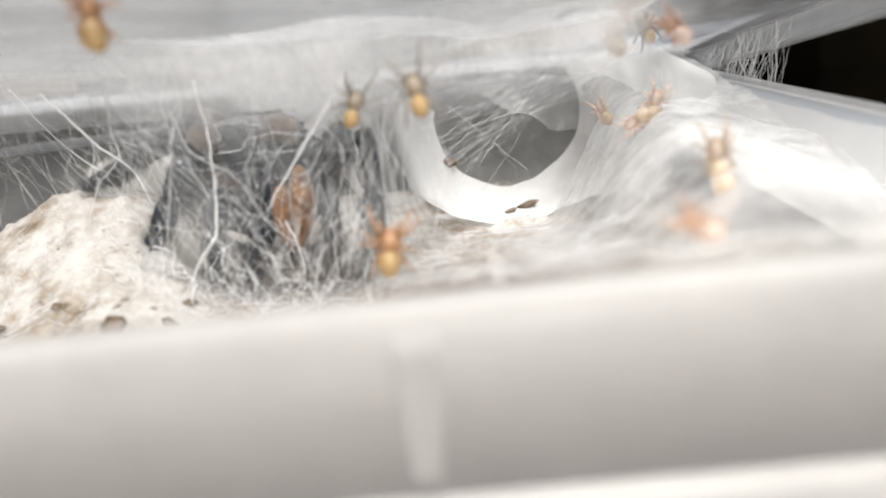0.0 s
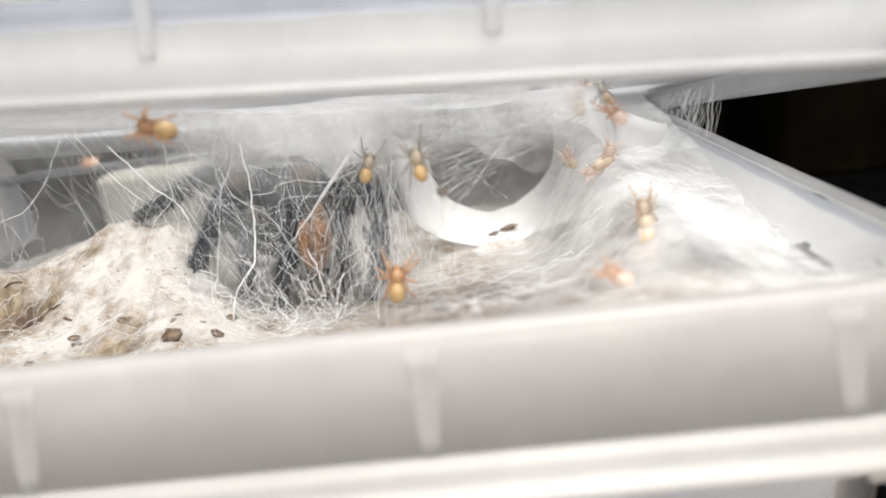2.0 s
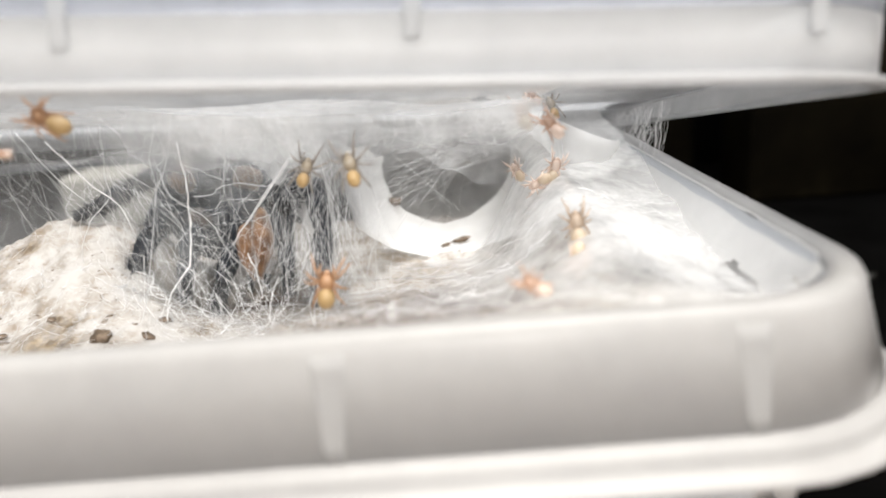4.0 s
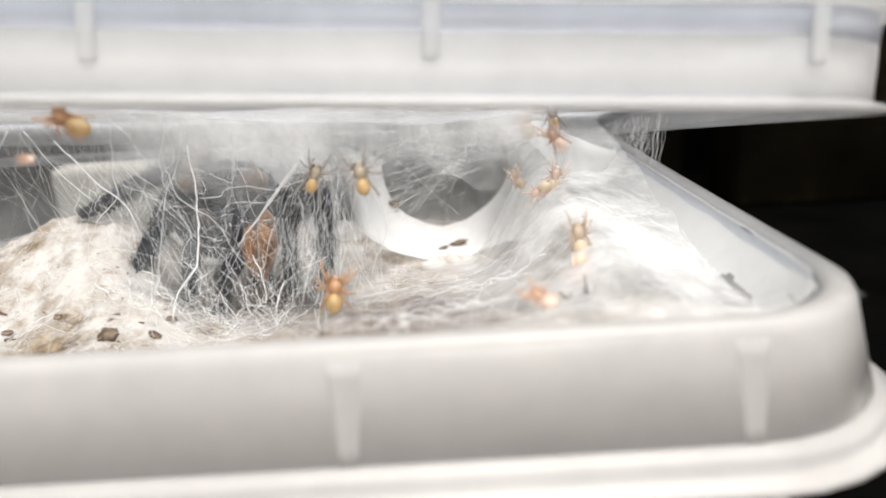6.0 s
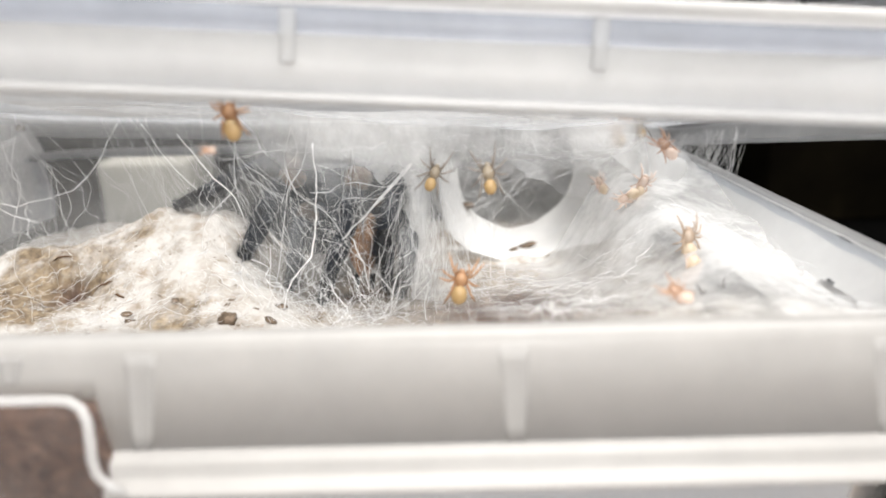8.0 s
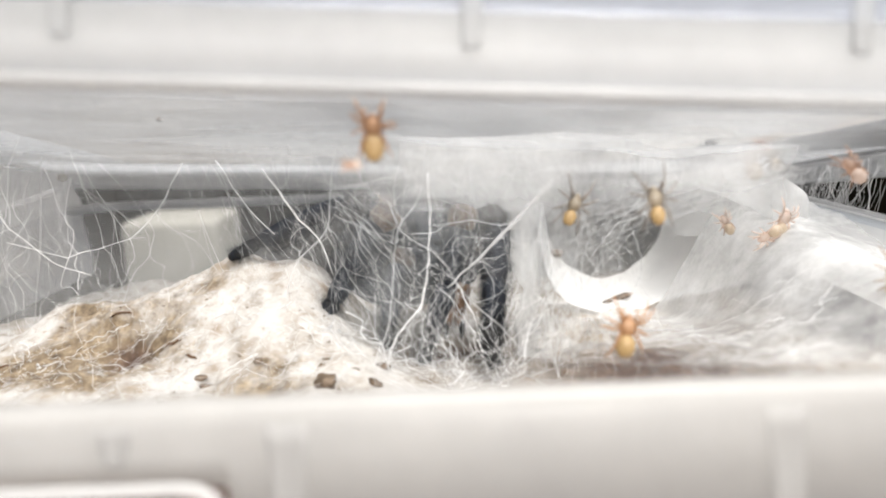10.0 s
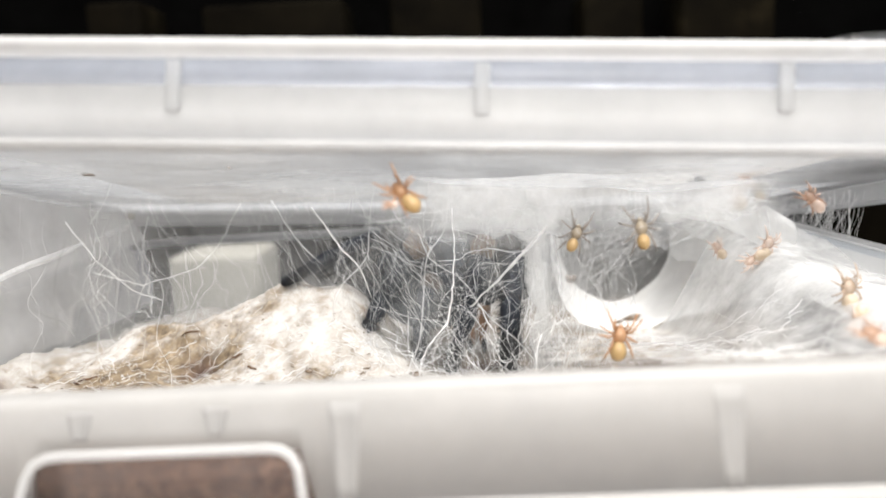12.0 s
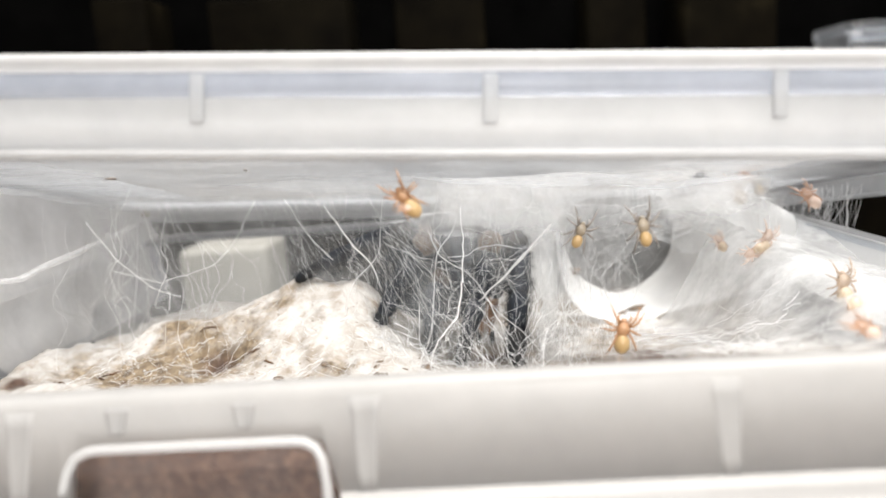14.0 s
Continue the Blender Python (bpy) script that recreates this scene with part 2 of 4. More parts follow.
def ground_material():
    m, nt, out = shader("silked_substrate")
    vec = coords(nt)
    big = noise_tex(nt, vec, 55, 6, 0.7)
    fine = noise_tex(nt, vec, 420, 5, 0.7)
    brown = ramp(nt, fine, [(0.3, (0.05, 0.033, 0.02)), (0.5, (0.16, 0.117, 0.072)), (0.72, (0.37, 0.295, 0.2))])
    mid = noise_tex(nt, vec, 140, 5, 0.7)
    white = ramp(nt, mid, [(0.33, (0.25, 0.2, 0.155)), (0.42, (0.35, 0.32, 0.285)), (0.55, (0.45, 0.43, 0.405))])
    fleck = ramp(nt, noise_tex(nt, vec, 520, 4, 0.75), [(0.32, (0.62, 0.55, 0.48)), (0.41, (1.0, 1.0, 1.0))])
    white_mix = node(nt, "ShaderNodeMix")
    white_mix.data_type, white_mix.blend_type = "RGBA", "MULTIPLY"
    white_mix.inputs[0].default_value = 1.0
    nt.links.new(white, white_mix.inputs[6]), nt.links.new(fleck, white_mix.inputs[7])
    white = white_mix.outputs[2]
    sep = node(nt, "ShaderNodeSeparateXYZ", [(0, vec)])
    # bare soil shows most where the animal has dug, towards the front wall
    dug = node(nt, "ShaderNodeVectorMath", [(0, vec)], op="DISTANCE")
    dug.inputs[1].default_value = (-0.113, 0.073, -0.0215)
    near = node(nt, "ShaderNodeMapRange", [(0, dug.outputs["Value"])])
    near.inputs[1].default_value, near.inputs[2].default_value = 0.006, 0.03
    near.inputs[3].default_value, near.inputs[4].default_value = 0.27, 0.0
    low = node(nt, "ShaderNodeMapRange", [(0, sep.outputs[2])])
    low.inputs[1].default_value, low.inputs[2].default_value = -0.06, -0.042
    low.inputs[3].default_value, low.inputs[4].default_value = 0.42, 0.0
    wallside = node(nt, "ShaderNodeMapRange", [(0, sep.outputs[1])])
    wallside.inputs[1].default_value, wallside.inputs[2].default_value = 0.018, 0.026
    wallside.inputs[3].default_value, wallside.inputs[4].default_value = 0.4, 0.0
    near = node(nt, "ShaderNodeMath", [(0, near.outputs[0]), (1, wallside.outputs[0])], op="ADD")
    # a trodden patch with bare soil between the silk
    trod = node(nt, "ShaderNodeVectorMath", [(0, vec)], op="DISTANCE")
    trod.inputs[1].default_value = (-0.072, 0.046, -0.021)
    bare = node(nt, "ShaderNodeMapRange", [(0, trod.outputs["Value"])])
    bare.inputs[1].default_value, bare.inputs[2].default_value = 0.008, 0.036
    bare.inputs[3].default_value, bare.inputs[4].default_value = 0.11, 0.0
    near = node(nt, "ShaderNodeMath", [(0, near.outputs[0]), (1, bare.outputs[0])], op="ADD")
    a = node(nt, "ShaderNodeMath", [(0, big), (1, near.outputs[0])], op="ADD")
    under = node(nt, "ShaderNodeMapRange", [(0, sep.outputs[0])])
    under.inputs[1].default_value, under.inputs[2].default_value = -0.03, -0.005
    under.inputs[3].default_value, under.inputs[4].default_value = 0.0, 0.05
    a = node(nt, "ShaderNodeMath", [(0, a.outputs[0]), (1, under.outputs[0])], op="ADD")
    b = node(nt, "ShaderNodeMath", [(0, a.outputs[0]), (1, low.outputs[0])], op="ADD")
    fac = ramp(nt, b.outputs[0], [(0.53, grey(0.0)), (0.7, grey(1.0))])
    dark_soil = ramp(nt, fine, [(0.3, (0.03, 0.016, 0.01)), (0.55, (0.085, 0.047, 0.031)), (0.75, (0.17, 0.105, 0.068))])
    front_dark = node(nt, "ShaderNodeMapRange", [(0, sep.outputs[1])])
    front_dark.inputs[1].default_value, front_dark.inputs[2].default_value = 0.01, 0.02
    front_dark.inputs[3].default_value, front_dark.inputs[4].default_value = 1.0, 0.0
    # darker soil colour also lies in the dug hollow and by the end wall
    dark_at = front_dark.outputs[0]
    # third spot paints shade under the spider; fourth darkens soil below the sheet
    for spot, size in (((-0.105, 0.077, -0.022), 0.013), ((-0.157, 0.072, -0.022), 0.014), ((-0.036, 0.092, -0.027), 0.058), ((0.008, 0.064, -0.028), 0.088)):
        far = node(nt, "ShaderNodeVectorMath", [(0, vec)], op="DISTANCE")
        far.inputs[1].default_value = spot
        rag = node(nt, "ShaderNodeMath", [(0, big), (1, far.outputs["Value"])], op="MULTIPLY_ADD")
        rag.inputs[1].default_value = -0.012
        nt.links.new(far.outputs["Value"], rag.inputs[2])
        ring = node(nt, "ShaderNodeMapRange", [(0, rag.outputs[0])])
        ring.inputs[1].default_value, ring.inputs[2].default_value = size * 0.2, size * 0.75
        ring.inputs[3].default_value, ring.inputs[4].default_value = 1.0, 0.0
        dark_at = node(nt, "ShaderNodeMath", [(0, dark_at), (1, ring.outputs[0])], op="MAXIMUM").outputs[0]
        fac = node(nt, "ShaderNodeMath", [(0, fac), (1, ring.outputs[0])], op="MAXIMUM").outputs[0]
    soil_mix = node(nt, "ShaderNodeMix")
    soil_mix.data_type = "RGBA"
    nt.links.new(dark_at, soil_mix.inputs[0]), nt.links.new(brown, soil_mix.inputs[6]), nt.links.new(dark_soil, soil_mix.inputs[7])
    brown = soil_mix.outputs[2]
    col = node(nt, "ShaderNodeMix", [(0, fac), (6, white), (7, brown)])
    col.data_type = "RGBA"
    nt.links.new(fac, col.inputs[0]), nt.links.new(white, col.inputs[6]), nt.links.new(brown, col.inputs[7])
    p = node(nt, "ShaderNodeBsdfPrincipled", [("Base Color", col.outputs[2])])
    p.inputs["Roughness"].default_value = 0.85
    bp = node(nt, "ShaderNodeBump", [(2, fine)])
    bp.inputs["Strength"].default_value, bp.inputs["Distance"].default_value = 0.7, 0.0015
    nt.links.new(bp.outputs[0], p.inputs["Normal"])
    nt.links.new(p.outputs[0], out.inputs[0])
    return m


M_GROUND = ground_material()


# ---- mesh helpers (centimetres) ----
def part(name, bm, material, parent=None, label="", smooth=True):
    bmesh.ops.scale(bm, vec=(S, S, S), verts=bm.verts)
    bmesh.ops.recalc_face_normals(bm, faces=bm.faces)
    me = bpy.data.meshes.new(name)
    bm.to_mesh(me)
    bm.free()
    for p in me.polygons:
        p.use_smooth = smooth
    me.materials.append(material)
    ob = new(name, me)
    if parent:
        ob.parent = parent
    if label:
        ob["label"] = label
    return ob


def thing(name, label, category, group="", kind="", at=None):
    ob = new(name)
    ob.empty_display_size = 0.01
    if at is not None:
        ob.matrix_world = at
    return tagged(ob, label, category, group, kind)


def grid_mesh(f, nu, nv, bm=None, closed=False):
    """Surface f(u, v) over the unit square; f may give None for a gap."""
    bm = bm or bmesh.new()
    vs = []
    for i in range(nu + (0 if closed else 1)):
        row = []
        for j in range(nv + 1):
            p = f(i / nu, j / nv)
            row.append(bm.verts.new(p) if p is not None else None)
        vs.append(row)
    for i in range(nu):
        for j in range(nv):
            q = [vs[i][j], vs[(i + 1) % len(vs)][j], vs[(i + 1) % len(vs)][j + 1], vs[i][j + 1]]
            if None not in q:
                bm.faces.new(q)
    return bm


def tube(points, radii, sides=8, bm=None, caps=True):
    bm = bm or bmesh.new()
    pts = [Vector(p) for p in points]
    rings = []
    up = Vector((0.13, 0.27, 0.95))
    for i, p in enumerate(pts):
        d = (pts[min(i + 1, len(pts) - 1)] - pts[max(i - 1, 0)]).normalized()
        a = d.cross(up)
        a = a.normalized() if a.length > 1e-4 else d.orthogonal().normalized()
        b = d.cross(a)
        r = radii[i] if isinstance(radii, (list, tuple)) else radii
        rings.append([bm.verts.new(p + r * (math.cos(2 * math.pi * k / sides) * a + math.sin(2 * math.pi * k / sides) * b)) for k in range(sides)])
    for r0, r1 in zip(rings, rings[1:]):
        for k in range(sides):
            bm.faces.new((r0[k], r0[(k + 1) % sides], r1[(k + 1) % sides], r1[k]))
    if caps:
        bm.faces.new(rings[0][::-1]), bm.faces.new(rings[-1])
    return bm


def ball(centre, radii, turn=None, bm=None, u=16, v=10):
    bm = bm or bmesh.new()
    m = Matrix.Translation(centre) @ (turn.to_4x4() if turn else Matrix()) @ Matrix.Diagonal((*radii, 1))
    bmesh.ops.create_uvsphere(bm, u_segments=u, v_segments=v, radius=1, matrix=m)
    return bm


def block(lo, hi, bevel=0.05, bm=None, segments=2):
    own = bmesh.new()
    lo, hi = Vector(lo), Vector(hi)
    bmesh.ops.create_cube(own, size=1, matrix=Matrix.Translation((lo + hi) / 2) @ Matrix.Diagonal((*(hi - lo), 1)))
    if bevel:
        bmesh.ops.bevel(own, geom=own.edges[:], offset=bevel, segments=segments, affect="EDGES", profile=0.5)
    return own


def smoothstep(a, b, x):
    t = min(1.0, max(0.0, (x - a) / (b - a)))
    return t * t * (3 - 2 * t)


def wob(x, y, z, s=1.0, seed=0.0):
    return noise.noise(Vector((x * s + seed, y * s - seed, z * s + 2 * seed)))


# the tub's rim as a rounded rectangle
X0, X1, Y0, Y1, CORNER = -17.1, 7.5, 0.0, 19.0, 2.1


def ring_points(o, z, box=(X0, X1, Y0, Y1), corner=CORNER, n=8, extra=()):
    """A rounded rectangle, offset outwards by o, counted from the front edge's left end."""
    x0, x1, y0, y1 = box[0] - o, box[1] + o, box[2] - o, box[3] + o
    r = max(0.05, corner + o)
    pts = [(x, y0, z) for x in sorted(extra) if x0 + r < x < x1 - r]
    for cx, cy, a0 in ((x1 - r, y0 + r, -90), (x1 - r, y1 - r, 0), (x0 + r, y1 - r, 90), (x0 + r, y0 + r, 180)):
        for k in range(n + 1):
            a = radians(a0 + 90 * k / n)
            pts.append((cx + r * math.cos(a), cy + r * math.sin(a), z))
    return pts


def sweep(profile, bm=None, cap_first=False, cap_last=False, closed_profile=True, skip=None, **kw):
    """Rings of the profile's (offset, z), joined; skip(a, b): whether the face between two ring points is left out."""
    bm = bm or bmesh.new()
    rings = [[bm.verts.new(p) for p in ring_points(o, z, **kw)] for o, z in profile]
    n = len(rings[0])
    pairs = list(zip(rings, rings[1:]))
    if closed_profile:
        pairs.append((rings[-1], rings[0]))
    for r0, r1 in pairs:
        for k in range(n):
            if skip and skip(r0[k].co, r0[(k + 1) % n].co):
                continue
            bm.faces.new((r0[k], r0[(k + 1) % n], r1[(k + 1) % n], r1[k]))
    if cap_first:
        bm.faces.new(rings[0][::-1])
    if cap_last:
        bm.faces.new(rings[-1])
    bmesh.ops.delete(bm, geom=[v for v in bm.verts if not v.link_faces], context="VERTS")
    return bm


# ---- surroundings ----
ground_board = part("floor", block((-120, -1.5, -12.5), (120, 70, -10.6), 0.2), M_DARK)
tagged(ground_board, "shelf board under the tub with its shade painted near black", "shelf", kind="structure")
# unseen brown board, added to bounce light into the latch recess
M_BOUNCE = matte("brown_bounce", [(0.35, (0.18, 0.14, 0.11)), (0.65, (0.26, 0.21, 0.17))], 40, 0.6)
top = part("bounce_board", block((-90, -90, -12.5), (90, -1.5, -10.59), 0.2), M_BOUNCE)
tagged(top, "plain brown bounce board added out of view in front of the tub", "worktop", kind="structure")
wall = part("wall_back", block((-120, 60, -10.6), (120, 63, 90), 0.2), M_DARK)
tagged(wall, "board behind the shelf with its shade painted near black", "wall", kind="structure")

# ---- tub ----
tub = thing("plastic_tub", "cloudy translucent plastic tub half filled with substrate", "tub")
REC0, REC1 = -9.75, -5.72  # the latch recess in the skirt
EXTRA = [REC0 - 0.02, REC0, REC1 - 0.24, REC1 - 0.22, REC1, REC1 + 0.02] + [-14 + i for i in range(20)]
body_profile = [(-0.32, -0.1), (-0.4, -1.0), (-0.95, -10.2), (-1.25, -10.5), (-1.4, -10.35), (-1.1, -10.0), (-0.55, -1.0), (-0.45, -0.1)]
part("tub_wall", sweep(body_profile, extra=EXTRA), M_BODY, tub, "clear lower wall of the tub")
part("tub_floor", sweep([(-1.2, -10.5), (-1.2, -10.3)], cap_first=True, cap_last=True, closed_profile=False), M_BODY, tub)


def in_recess(a, b):
    m = (a + b) / 2
    return m.y < 0.6 and REC0 - 0.01 < m.x < REC1 + 0.01


def at_back(a, b):
    return (a.y + b.y) / 2 > 17.0


rim_profile = [(-0.42, -0.3), (-0.36, -0.06), (-0.22, 0.004), (-0.06, 0.004), (0.06, -0.05), (0.05, -0.14), (-0.08, -0.1), (-0.25, -0.12), (-0.32, -0.3)]
part("rim", sweep(rim_profile, extra=EXTRA, skip=lambda a, b: not at_back(a, b)), M_TUB, tub, "thin rounded rim along the hinge side")
skirt_profile = [(-0.42, -0.3), (-0.36, -0.06), (-0.22, 0.0), (-0.06, 0.0), (0.06, -0.06), (0.13, -0.2), (0.2, -0.5), (0.47, -1.58), (0.39, -1.58), (0.12, -0.5), (0.05, -0.24), (-0.08, -0.1), (-0.25, -0.12), (-0.32, -0.3)]
bm = sweep(skirt_profile, extra=EXTRA, skip=at_back)
for v in bm.verts:
    if v.co.y < 0.3 and REC0 - 0.005 < v.co.x < REC1 - 0.2 and v.co.z < -0.82:
        v.co.z, v.co.y = -0.82, v.co.y * 0.6
part("rim_skirt", bm, M_TUB, tub, "rounded cloudy rim with a deep skirt")
lip_profile = [(0.42, -1.54), (0.5, -1.54), (0.66, -1.62), (0.7, -1.66), (0.71, -1.8), (0.75, -1.84), (0.94, -1.88), (0.99, -1.92), (0.99, -1.99), (0.92, -2.0), (0.7, -1.9), (0.63, -1.85), (0.62, -1.7), (0.42, -1.62)]
part("skirt_lip", sweep(lip_profile, extra=EXTRA, skip=lambda a, b: in_recess(a, b) or at_back(a, b)), M_TUB, tub, "stepped lip along the skirt")
frame_path = [(REC1 + 0.35, -0.93, -1.97), (REC1 + 0.1, -0.93, -1.8), (REC1 - 0.04, -0.92, -1.62), (REC1 - 0.08, -0.9, -1.42), (REC1 - 0.1, -0.82, -1.15), (REC1 - 0.15, -0.72, -0.9), (REC1 - 0.24, -0.66, -0.74), (REC1 - 0.4, -0.62, -0.66), (REC1 - 0.6, -0.61, -0.64)]
frame_path += [(REC0 + REC1 - p[0], p[1], p[2]) for p in frame_path[::-1]]
part("recess_frame", tube(frame_path, 0.07, 8), M_LID, tub, "raised white frame round the latch recess")


def skirt_rib(x, z0, z1, w0, w1, proud=1.0):
    """A flat rib standing a little proud of the sloping skirt."""
    face = lambda z: -(0.2 + (z + 0.5) * -0.26) if z < -0.5 else -(0.13 + (z + 0.2) * -0.233)
    bm = bmesh.new()
    rows = []
    for k in range(7):
        z = z0 + (z1 - z0) * k / 6
        w = (w0 + (w1 - w0) * k / 6) / 2
        y = face(z)
        rows.append([bm.verts.new(p) for p in ((x - w, y + 0.02, z), (x - w * 0.84, y - 0.035 * proud, z), (x - w * 0.55, y - 0.008, z), (x + w * 0.55, y - 0.008, z), (x + w * 0.84, y - 0.035 * proud, z), (x + w, y + 0.02, z))])
    for a, b in zip(rows, rows[1:]):
        for i in range(5):
            bm.faces.new((a[i], a[i + 1], b[i + 1], b[i]))
    bm.faces.new(rows[0]), bm.faces.new(rows[-1][::-1])
    return part("rib", bm, M_RIB, tub)


for x, proud in ((-5.3, 1.0), (0.0, 0.5), (5.3, 0.3), (-10.6, 1.0), (-14.5, 1.0)):
    skirt_rib(x, -0.2, -1.55, 0.5, 0.26, proud)
for x in (-7.12, -9.07):
    skirt_rib(x, -0.2, -0.6, 0.42, 0.2)

part("lug", block((5.56, -0.42, -2.6), (5.84, -0.3, -1.98), 0.055, segments=3), M_TUB, tub, "small cloudy lug below the lip")

# ---- lid ----
LB = (-17.6, 8.3, 1.25, 19.6)
def bow(x):
    """The front edge stands a little higher over the tunnel."""
    return 0.09 * smoothstep(-3.0, 0.5, x)


def twist(bm):
    """The lid is slightly warped between its front edge and its hinge."""
    for v in bm.verts:
        v.co.z += 0.00135 * v.co.x * v.co.y + bow(v.co.x)
    return bm


lid = part("lid", twist(sweep([(0, 0.05), (0.02, 0.98), (-0.06, 0.98), (-0.08, 0.05)], box=LB)), M_LID, tub, "cloudy lid propped open on its hinge")
lid.matrix_world = cm(0, 0, 3.07, -9.65, 3.89, 0)
part("lid_rim", twist(sweep([(0.2, 0.0), (0.22, 0.1), (0.0, 0.16), (-0.1, 0.1), (-0.1, -0.02)], box=LB)), M_EDGE, lid, "bright rounded lower rim")
part("clear_band", twist(sweep([(0.02, 0.98), (0.05, 1.4), (-0.03, 1.4), (-0.06, 0.98)], box=LB)), M_BAND, lid, "clear band below the lid's edge")
part("top_flange", twist(sweep([(0.06, 1.38), (0.3, 1.42), (0.35, 1.48), (0.35, 1.56), (0.27, 1.63), (0.0, 1.65), (-0.05, 1.46)], box=LB)), M_LID, lid)
part("top_panel", twist(sweep([(-0.1, 0.58), (-0.1, 0.66)], cap_first=True, cap_last=True, closed_profile=False, box=LB)), M_PANEL, lid)
for x in (-12.6, -7.9, -3.2, 1.33, 6.55):
    part("rib", twist(block((x - 0.12, 1.17, 0.6), (x + 0.12, 1.262, 1.4), 0.04)), M_LIDRIB, lid)


def lid_z(x, y):
    return 3.42 - 0.068 * x - 0.17 * y + 0.00135 * x * y + bow(x)


# ---- substrate ----
def ground_z(x, y):
    base = -2.35 - 0.75 * smoothstep(6.0, 10.5, y) + 0.15 * smoothstep(-8, -13, x)
    ridge = smoothstep(-4.7, -7.2, x) * (2.68 - 1.2 * smoothstep(-8.0, -11.8, x) - 0.8 * smoothstep(-11.3, -15.5, x))
    g = math.exp(-(((y - 9.7) / (2.1 if y < 9.7 else 2.6)) ** 2))
    z = base + ridge * g
    z -= 0.75 * math.exp(-(((x + 10.5) / 0.6) ** 2 + ((y - 7.6) / 0.5) ** 2)) - 0.3 * math.exp(-(((x + 10.7) / 0.9) ** 2 + ((y - 8.5) / 0.35) ** 2))
    z += 0.28 * wob(x, y, 0, 0.6) + 0.12 * wob(x, y, 3, 1.8) + 0.09 * wob(x, y, 5, 4.5) + 0.055 * wob(x, y, 7, 11)
    z += 0.55 * math.exp(-(((x + 5.7) / 1.2) ** 2 + ((y - 7.2) / 1.5) ** 2))
    bank = smoothstep(2.6, 1.3, y) * smoothstep(-3.5, -5.0, x)
    return min(z + (-1.05 - z) * bank, -0.05)


GX0, GX1, GY0, GY1 = X0 + 0.75, X1 - 0.75, Y0 + 0.72, Y1 - 0.75


def soil_point(u, v):
    y = GY0 + (GY1 - GY0) * v
    d = max(0.0, GY0 + 1.6 - y, y - GY1 + 1.6)
    inset = 1.6 - math.sqrt(max(0.0, 1.6 ** 2 - d * d))
    x = GX0 + inset + (GX1 - GX0 - 2 * inset) * u
    return (x, y, ground_z(x, y))


bm = grid_mesh(soil_point, 260, 190)
edge = [e for e in bm.edges if e.is_boundary]
ext = bmesh.ops.extrude_edge_only(bm, edges=edge)
for v in [g for g in ext["geom"] if isinstance(g, bmesh.types.BMVert)]:
    v.co.z = -9.9
    v.co.x = -5 + (v.co.x + 5) * 0.96
    v.co.y = 9.5 + (v.co.y - 9.5) * 0.96
soil = part("substrate", bm, M_GROUND)
tagged(soil, "brown coconut-fibre substrate covered with white silk in the tub", "substrate", kind="structure")

# ---- silk ----
ARCH = (-4.0, -0.95, 2.15, 1.85)  # centre x, z and half sizes of the arch over the spider


def silk_thing(name, bm, mat, label):
    return tagged(part(name, bm, mat), label, "spider web")


# the tunnel's mouth by angle: the edge of its flared front, from low left over the floor to high right
FLARE = [(165, (-1.2, 8.7, 1.4)), (190, (-1.0, 9.4, -0.6)), (210, (-0.6, 11.2, -1.9)), (240, (0.3, 12.3, -2.75)), (270, (1.6, 12.6, -3.02)), (300, (3.1, 12.9, -2.75)), (330, (4.3, 10.0, -1.5)), (360, (4.6, 6.6, 0.4)), (400, (4.5, 6.6, 1.7)), (430, (3.6, 7.0, 2.2))]


def tunnel_ring(a, r=1.0):
    """The round edge at the tunnel's far end, turned a little to one side."""
    c, k = math.cos(a) * r, math.sin(a) * r
    return Vector((1.75 + 2.3 * c, 15.25 + 1.2 * c + 0.5 * k, -0.5 + 2.15 * k))


def tunnel(u, v):
    """The funnel of the tunnel; v runs from the round far edge to the flared front."""
    deg = 165 + 232 * u
    k = max(i for i in range(len(FLARE) - 1) if FLARE[i][0] <= deg)
    q = [Vector(FLARE[min(max(k + i, 0), len(FLARE) - 1)][1]) for i in (-1, 0, 1, 2)]
    t = (deg - FLARE[k][0]) / (FLARE[k + 1][0] - FLARE[k][0])
    out = q[1] + 0.5 * t * ((q[2] - q[0]) + t * ((2 * q[0] - 5 * q[1] + 4 * q[2] - q[3]) + t * (3 * (q[1] - q[2]) + q[3] - q[0])))
    a = radians(deg)
    lip = max(0.0, 1 - v / 0.1)
    p = tunnel_ring(a, 1 - 0.07 * lip * lip).lerp(out, v)
    swell = math.sin(math.pi * min(1.0, v * 1.1)) * 0.16
    p += Vector((math.cos(a), 0, math.sin(a))) * swell
    p += Vector((0.1 * wob(p.x, p.y, p.z, 0.9), 0.1 * wob(p.x, p.y, p.z, 0.8, 3), 0.12 * wob(p.x, p.y, p.z, 1.1, 5)))
    p.z = min(p.z, lid_z(p.x, p.y) - 0.1)
    return p


tunnel_ob = silk_thing("silk_tunnel", grid_mesh(tunnel, 110, 40), M_TUNNEL, "dense white silk tunnel flaring from a round mouth")


